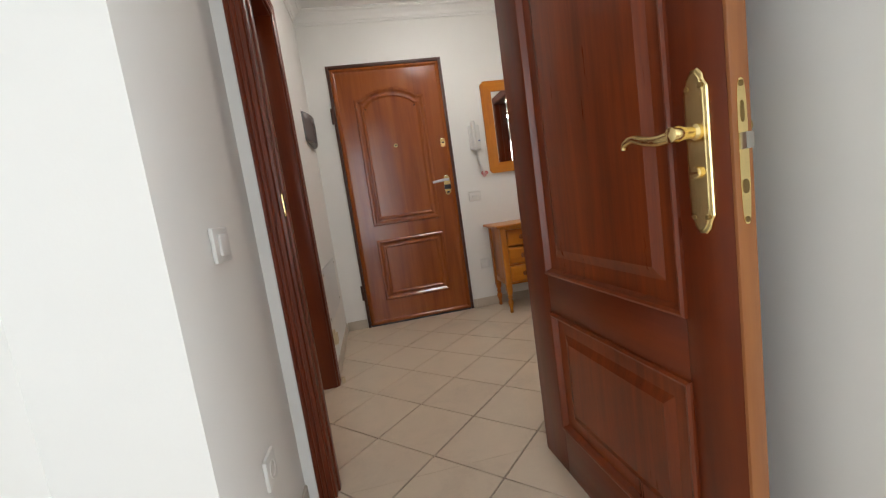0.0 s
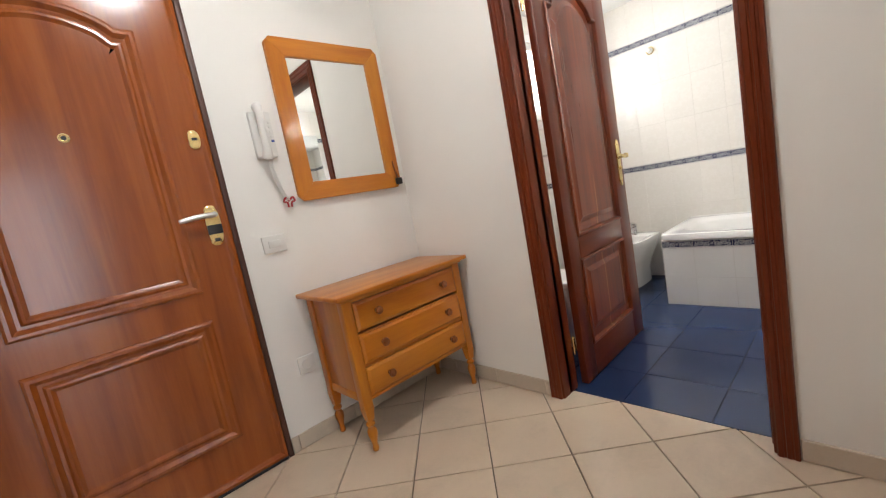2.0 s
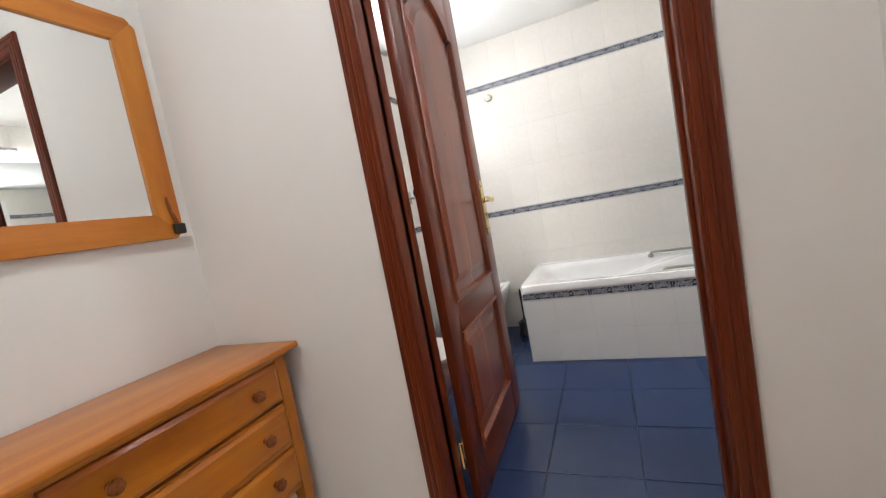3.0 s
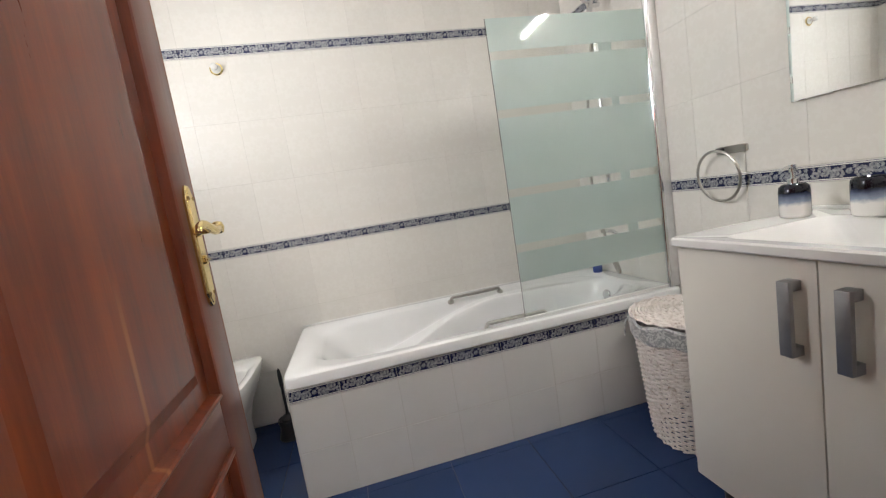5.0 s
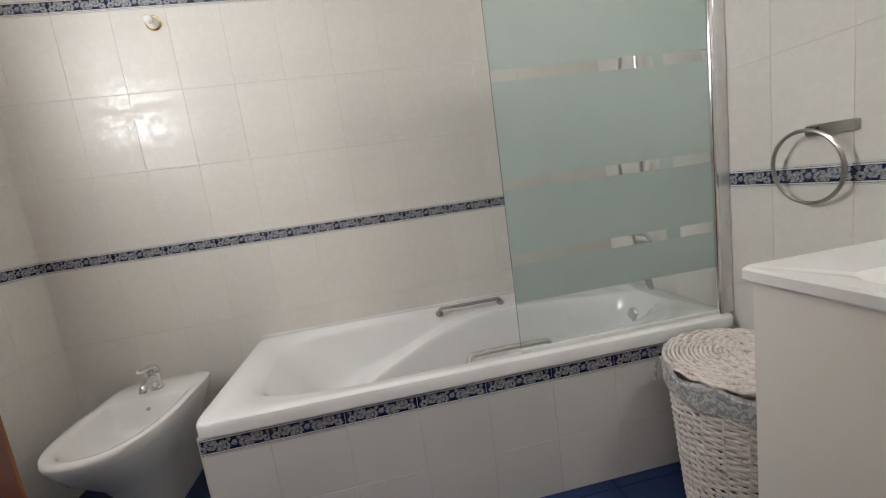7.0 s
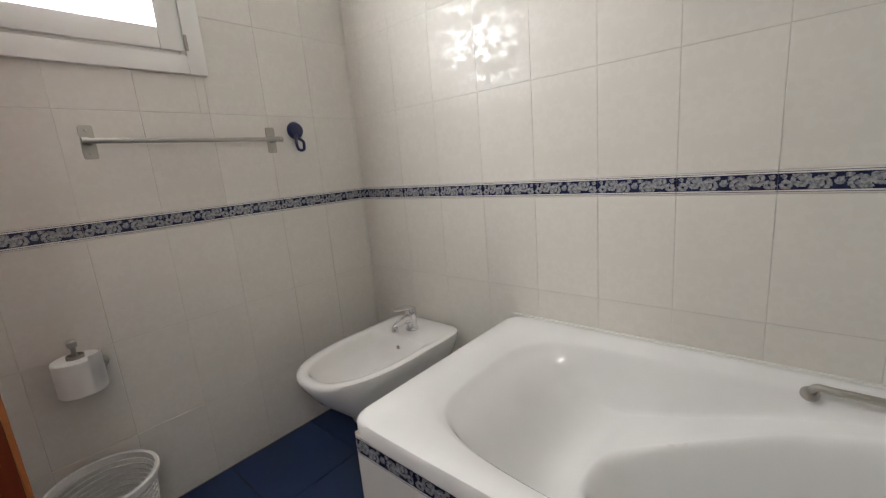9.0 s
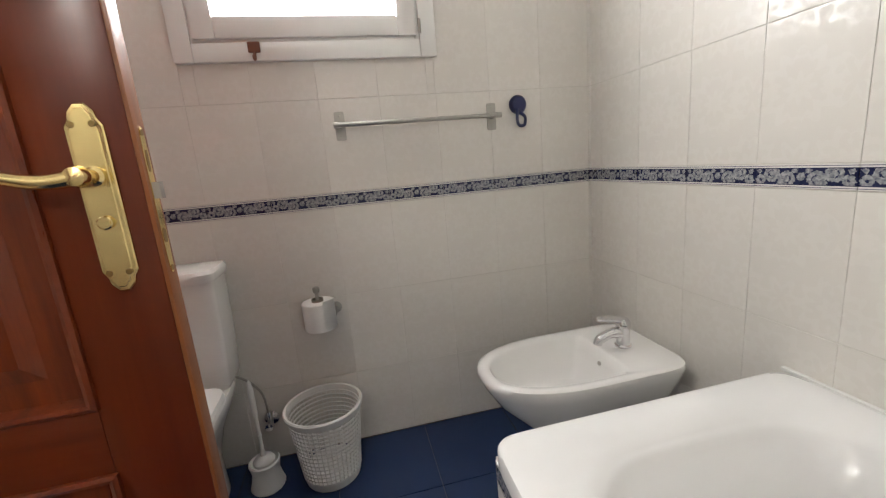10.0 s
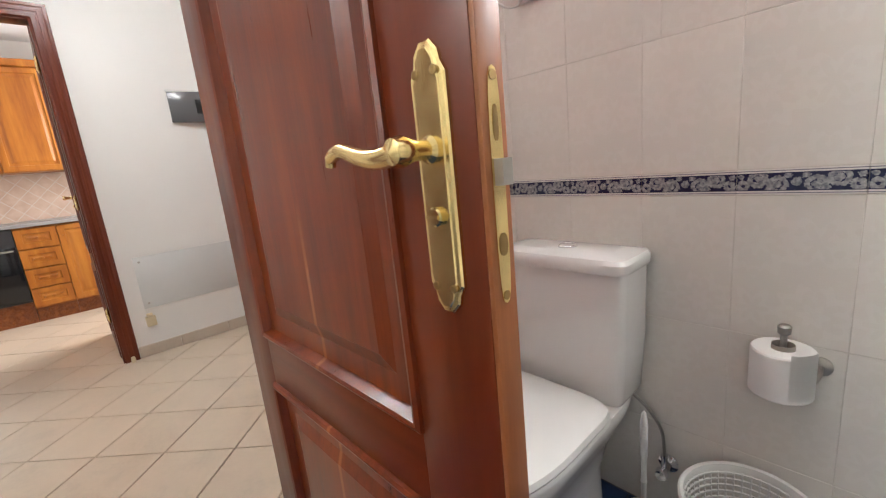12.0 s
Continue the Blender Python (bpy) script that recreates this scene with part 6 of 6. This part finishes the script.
# ---- kitchen seen through its doorway ----
def kitchen():
    xf, yb = -3.90, -1.90

    def panel_front(parent, y0, y1, z0, z1, knob=None, x=xf):
        bm = bmesh.new()
        o = [(y0 + 0.003, z0 + 0.003), (y1 - 0.003, z0 + 0.003), (y1 - 0.003, z1 - 0.003), (y0 + 0.003, z1 - 0.003)]
        rings(bm, [[(x - 0.02, u, v) for u, v in o], [(x, u, v) for u, v in o]] + [[(x + h, u, v) for u, v in inset(o, d)] for d, h in ((0.002, 0.003), (0.045, 0.003), (0.050, -0.006), (0.065, -0.006), (0.085, 0.001))])
        d = part("door" if z1 - z0 > 0.25 else "drawer", bm, OAK, parent, angle=12)
        bm = bmesh.new()
        ky, kz = knob or ((y0 + y1) / 2, (z0 + z1) / 2)
        lathe(bm, [(0.006, 0), (0.006, 0.012), (0.013, 0.018), (0.012, 0.026), (0, 0.028)], (x + 0.002, ky, kz), (1, 0, 0), 14)
        part("knob", bm, OAK, d)

    def base_unit(y0, y1, layout, label):
        cab = thing("kitchen_base_cabinet", xf - 0.27, (y0 + y1) / 2, 0.0, label, "kitchen cabinet", "kitchen base units")
        part("body", boxed(-4.48, xf - 0.02, y0 + 0.001, y1 - 0.001, 0.13, 0.855), OAK, cab)
        # brown wood, chosen dark so the recess shade is in its colour too
        part("plinth", boxed(-4.44, xf - 0.05, y0 + 0.001, y1 - 0.001, 0.0, 0.13), KNOB_WOOD, cab, "brown plinth, its dark tone also carrying the toe recess shade")
        if layout == "drawers":
            for z0, z1 in ((0.14, 0.31), (0.315, 0.485), (0.49, 0.66), (0.665, 0.845)):
                panel_front(cab, y0, y1, z0, z1)
        else:
            panel_front(cab, y0, y1, 0.14, 0.845, (y0 + 0.04, 0.74))

    base_unit(-1.52, -1.24, "drawers", "oak kitchen base unit with four drawers")
    base_unit(-1.24, -0.77, "door", "oak kitchen base unit with a panelled door")
    base_unit(-0.77, -0.30, "door", "oak kitchen base unit with a panelled door")
    ov = thing("oven", xf - 0.27, -1.71, 0.0, "black built-in oven under the worktop", "oven")
    part("body", boxed(-4.48, xf, -1.899, -1.522, 0.20, 0.855, bevel=0.004), BLACK, ov)
    part("glass_door", boxed(xf, xf + 0.012, -1.895, -1.526, 0.22, 0.70, bevel=0.003), OVEN_GLASS, ov, "dark glass oven door")
    bm = bmesh.new()
    tube(bm, [(xf + 0.035, -1.88, 0.67), (xf + 0.035, -1.54, 0.67)], 0.008, 10)
    part("handle", bm, STEEL, ov)
    # same dark brown, with the shade under the oven in the colour
    part("plinth", boxed(-4.44, xf - 0.05, -1.899, -1.522, 0.0, 0.20), KNOB_WOOD, ov, "brown plinth, its dark tone also carrying the toe recess shade")
    wt = thing("kitchen_worktop", -4.18, -1.1, 0.856, "speckled grey worktop with a steel edge", "worktop")
    part("slab", boxed(-4.49, xf + 0.03, -1.899, -0.02, 0.856, 0.892, bevel=0.004), WORKTOP, wt)
    part("edge_strip", boxed(xf + 0.03, xf + 0.033, -1.899, -0.02, 0.860, 0.888), ALUMINIUM, wt)
    bsp = thing("kitchen_backsplash", -4.5, -0.95, 0.893, "pinkish beige tiled kitchen backsplash laid on the diagonal", "backsplash", kind="structure")
    part("field", boxed(-4.4995, -4.492, -1.899, -0.001, 0.893, 1.334), SPLASH, bsp, smooth=False)
    xu = -4.12
    for k, y0 in enumerate((-1.899, -1.47, -1.04, -0.61)):
        up = thing("kitchen_wall_cabinet", -4.3, y0 + 0.21, 1.335, "honey oak kitchen wall cabinet with a panelled door", "kitchen cabinet", "kitchen wall units")
        part("body", boxed(-4.48, xu - 0.02, y0 + 0.001, y0 + 0.428, 1.335, 2.24), OAK, up)
        panel_front(up, y0, y0 + 0.429, 1.34, 2.235, (y0 + 0.39, 1.42), xu)
        part("cornice", boxed(-4.48, xu + 0.03, y0 + 0.001, y0 + 0.428, 2.24, 2.30, bevel=0.01), OAK, up)


def speckle():
    m = Nodes("speckled_worktop", 0.3)
    v = m.coords()
    m.set("Base Color", m.ramp(m.noise(v, 160, 3), (0.4, (0.12, 0.12, 0.12)), (0.55, (0.36, 0.35, 0.34)), (0.7, (0.55, 0.53, 0.50))))
    return m.mat


def splash_material():
    m = Nodes("beige_backsplash_tile", 0.3)
    p = m.split(m.coords())
    a, b = m.math("ADD", p[1], p[2]), m.math("SUBTRACT", p[1], p[2])
    line = m.math("MAXIMUM", m.math("LESS_THAN", m.math("PINGPONG", a, 0.07), 0.003), m.math("LESS_THAN", m.math("PINGPONG", b, 0.07), 0.003))
    body = m.ramp(m.noise(m.coords(), 9, 4), (0.3, (0.50, 0.34, 0.25)), (0.7, (0.62, 0.46, 0.36)))
    m.set("Base Color", m.mix(line, body, (0.62, 0.56, 0.50)))
    return m.mat


SPLASH = splash_material()
WORKTOP = speckle()
OVEN_GLASS = plain("dark_oven_glass", (0.008, 0.008, 0.009), 0.08)
kitchen()


# ---- tiles: floors, skirtings, walls ----
def plate_mesh(name, outline, depth, chamfer, lift, materials):
    """A chamfered tile over a 2D outline (counter-clockwise), as mesh data."""
    n = len(outline)
    low = [lift(u, v, 0.0) for u, v in outline]
    mid = [lift(u, v, depth - chamfer) for u, v in outline]
    top = [lift(u, v, depth) for u, v in inset(outline, chamfer)]
    faces = [tuple(n * 2 + i for i in range(n))]
    for i in range(n):
        j = (i + 1) % n
        faces += [(i, j, n + j, n + i), (n + i, n + j, 2 * n + j, 2 * n + i)]
    mesh = bpy.data.meshes.new(name)
    mesh.from_pydata(low + mid + top, [], faces)
    for m in materials:
        mesh.materials.append(m)
    mesh.update()
    return mesh


def piece(name, mesh, parent, location=(0, 0, 0)):
    ob = new(name, mesh)
    ob.parent = parent
    ob.location = Vector(location) - ORIGIN.get(parent, Vector((0, 0, 0)))
    return ob


def clip(poly, x0, x1, y0, y1):
    """A polygon cut to a rectangle."""
    for axis, bound, keep in ((0, x0, 1), (0, x1, -1), (1, y0, 1), (1, y1, -1)):
        out = []
        for i, p in enumerate(poly):
            q = poly[(i + 1) % len(poly)]
            a, b = (p[axis] - bound) * keep, (q[axis] - bound) * keep
            if a >= 0:
                out.append(p)
            if a * b < 0:
                t = a / (a - b)
                out.append((p[0] + (q[0] - p[0]) * t, p[1] + (q[1] - p[1]) * t))
        poly = out
        if len(poly) < 3:
            return []
    clean = [p for i, p in enumerate(poly) if math.dist(p, poly[i - 1]) > 2e-3]
    return clean if len(clean) >= 3 else []


def area(poly):
    return 0.5 * sum(p[0] * q[1] - q[0] * p[1] for p, q in zip(poly, poly[1:] + poly[:1]))


def diagonal_floor():
    """Beige 30 cm tiles laid at 45 degrees; joints on x + y = -0.968 and x - y = 0.299."""
    step, joint = 0.424, 0.0052
    half = step / 2 - joint * 0.7071
    whole = plate_mesh("floor_tile", [(half, 0), (0, half), (-half, 0), (0, -half)], 0.008, 0.0012, lambda u, v, w: (u, v, w - 0.008), [BEIGE_TILE])
    areas = [(-2.06, 0.082, -2.0, 0.05), (-2.32, 0.0, -2.7, -2.0), (-2.32, 1.0, -4.2, -2.7), (-4.46, -2.06, -1.92, 0.02)]
    for x0, x1, y0, y1 in areas:
        for i in range(-30, 31):
            for j in range(-30, 31):
                s, d = -0.968 + step * (i + 0.5), 0.299 + step * (j + 0.5)
                cx, cy = (s + d) / 2, (s - d) / 2
                if cx < x0 - half or cx > x1 + half or cy < y0 - half or cy > y1 + half:
                    continue
                poly = clip([(cx + half, cy), (cx, cy + half), (cx - half, cy), (cx, cy - half)], x0, x1, y0, y1)
                if not poly or area(poly) < 4e-4:
                    continue
                if abs(area(poly) - 2 * half * half) < 1e-4:
                    piece("floor_tile", whole, floor_hall, (cx, cy, 0))
                else:
                    piece("floor_tile", plate_mesh("floor_tile_cut", [(u - cx, v - cy) for u, v in poly], 0.008, 0.001, lambda u, v, w: (u, v, w - 0.008), [BEIGE_TILE]), floor_hall, (cx, cy, 0))


def blue_floor():
    step, joint = 0.335, 0.0030
    for i in range(-5, 6):
        for j in range(-9, 3):
            x0, y0 = 1.375 + step * i, -0.068 + step * j
            poly = clip([(x0 + joint / 2, y0 + joint / 2), (x0 + step - joint / 2, y0 + joint / 2), (x0 + step - joint / 2, y0 + step - joint / 2), (x0 + joint / 2, y0 + step - joint / 2)], 0.086, 2.15, -2.585, -0.065)
            if not poly or area(poly) < 3e-4:
                continue
            cx, cy = sum(p[0] for p in poly) / len(poly), sum(p[1] for p in poly) / len(poly)
            piece("floor_tile", plate_mesh("blue_tile", [(u - cx, v - cy) for u, v in poly], 0.006, 0.0008, lambda u, v, w: (u, v, w - 0.006), [BLUE_TILE]), floor_bath, (cx, cy, 0))


def tiled_wall(parent, axis, at, out, a0, a1, first, step, holes=()):
    """Cream tiles in rows with two scroll borders. first: a joint along the wall; holes: openings (a0, a1, z0, z1) left free."""
    rows = [(0.0, 0.285, 0), (0.285, 0.595, 0), (0.595, 0.9125, 0), (0.9125, 0.9675, 1), (0.9675, 1.275, 0), (1.275, 1.583, 0), (1.583, 1.8975, 0), (1.8975, 1.9525, 1), (1.9525, 2.2595, 0)]
    g, gz = 0.0004, 0.0008
    cache = {}

    def lift(u, v, w):
        return (out * w, u, v) if axis == "x" else (u, out * w, v)

    k0, k1 = math.floor((a0 - first) / step), math.ceil((a1 - first) / step)
    flip = (out > 0) == (axis == "x")
    for z0, z1, border in rows:
        for k in range(k0, k1):
            cells = [(max(first + k * step, a0), min(first + (k + 1) * step, a1), z0, z1)]
            for h0, h1, h2, h3 in holes:
                cut = []
                for b0, b1, c0, c1 in cells:
                    if b1 <= h0 or b0 >= h1 or c1 <= h2 or c0 >= h3:
                        cut.append((b0, b1, c0, c1))
                        continue
                    cut += [c for c in ((b0, h0, c0, c1), (h1, b1, c0, c1), (max(b0, h0), min(b1, h1), c0, h2), (max(b0, h0), min(b1, h1), h3, c1)) if c[1] - c[0] > 0.004 and c[3] - c[2] > 0.004]
                cells = cut
            for b0, b1, c0, c1 in cells:
                w, h = b1 - b0, c1 - c0
                if w < 0.006:
                    continue
                key = (round(w, 4), round(h, 4), border)
                if key not in cache:
                    o = [(-w / 2 + g, -h / 2 + gz), (w / 2 - g, -h / 2 + gz), (w / 2 - g, h / 2 - gz), (-w / 2 + g, h / 2 - gz)]
                    if border:
                        cache[key] = plate_mesh("border_tile", o, 0.0068, 0.0012, lambda u, v, w_: (u, -w_, v), [BORDER])
                    else:
                        cache[key] = plate_mesh("wall_tile", o if flip else o, 0.005, 0.0008, lift, [CREAM_TILE])
                ob = piece("border_tile" if border else "wall_tile", cache[key], parent, ((at, (b0 + b1) / 2, (c0 + c1) / 2) if axis == "x" else ((b0 + b1) / 2, at, (c0 + c1) / 2)))
                if border:
                    ob.rotation_euler = (0, 0, {("y", -1): 0, ("y", 1): math.pi, ("x", -1): -math.pi / 2, ("x", 1): math.pi / 2}[(axis, out)])


def apron():
    """Plain tiles and a scroll border on the bathtub's front and end."""
    for axis, at, out, a0, a1, first in (("x", 1.419, -1, -2.573, -0.860, -1.045), ("y", -0.860, 1, 1.419, 2.148, 1.62)):
        step = 0.215
        for z0, z1, border in ((0.0, 0.195, 0), (0.195, 0.392, 0), (0.392, 0.447, 1)):
            k = math.floor((a0 - first) / step)
            while first + k * step < a1:
                b0, b1 = max(a0, first + k * step), min(a1, first + (k + 1) * step)
                k += 1
                w, h = b1 - b0, z1 - z0
                if w < 0.01:
                    continue
                o = [(-w / 2 + 0.0008, -h / 2 + 0.0008), (w / 2 - 0.0008, -h / 2 + 0.0008), (w / 2 - 0.0008, h / 2 - 0.0008), (-w / 2 + 0.0008, h / 2 - 0.0008)]
                mesh = plate_mesh("border_tile" if border else "apron_tile", o, 0.0065 if border else 0.005, 0.001, lambda u, v, w_: (u, -w_, v), [BORDER if border else APRON_TILE])
                ob = piece("border_tile" if border else "apron_tile", mesh, TUB, (at, (b0 + b1) / 2, (z0 + z1) / 2) if axis == "x" else ((b0 + b1) / 2, at, (z0 + z1) / 2))
                ob.rotation_euler = (0, 0, -math.pi / 2 if axis == "x" else math.pi)


def skirting(name, axis, at, out, a0, a1, first=0.0, step=0.30):
    sk = thing(name, *((at, (a0 + a1) / 2, 0) if axis == "x" else ((a0 + a1) / 2, at, 0)), "beige tile skirting along the wall", "skirting", kind="structure")

    def lift(u, v, w):
        return (out * w, u, v) if axis == "x" else (u, out * w, v)

    k = math.floor((a0 - first) / step)
    while first + k * step < a1:
        b0, b1 = max(a0, first + k * step), min(a1, first + (k + 1) * step)
        k += 1
        if b1 - b0 < 0.01:
            continue
        w = b1 - b0
        o = [(-w / 2 + 0.001, 0.001), (w / 2 - 0.001, 0.001), (w / 2 - 0.001, 0.074), (-w / 2 + 0.001, 0.074)]
        piece("skirting_tile", plate_mesh("skirting_tile", o, 0.009, 0.0025, lift, [SKIRT_TILE]), sk, (at, (b0 + b1) / 2, 0) if axis == "x" else ((b0 + b1) / 2, at, 0))


by_name = {o.name: o for o in scene.objects}
tiled_wall(by_name["wall_bath_north"], "y", -0.06, -1, 0.115, 2.155, 1.138, 0.2, [(0.78, 1.51, 1.44, 2.07)])
tiled_wall(by_name["wall_bath_east"], "x", 2.155, -1, -2.59, -0.06, -0.336, 0.205)
tiled_wall(by_name["wall_bath_south"], "y", -2.59, 1, 0.115, 2.155, 1.084, 0.205)
tiled_wall(by_name["wall_bath_west"], "x", 0.115, 1, -2.59, -0.06, -0.336, 0.205, [(-1.625, -0.823, 0.0, 2.045)])
apron()
diagonal_floor()
blue_floor()
skirting("baseboard_north", "y", 0.0, -1, -2.03, -1.868, -0.62)
skirting("baseboard_north", "y", 0.0, -1, -0.954, -0.002, -0.62)
skirting("baseboard_east", "x", 0.0, -1, -0.776, -0.011, -0.15)
skirting("baseboard_east", "x", 0.0, -1, -1.928, -1.672, -0.15)
skirting("baseboard_west", "x", WEST, 1, -0.988, -0.011, -0.15)
skirting("baseboard_living", "x", -2.062, 1, -2.575, -2.005, -0.15)
skirting("baseboard_living", "y", -2.575, -1, -2.33, -2.053, -0.15)
skirting("baseboard_south", "y", -1.93, 1, -1.066, -0.011, -0.15)
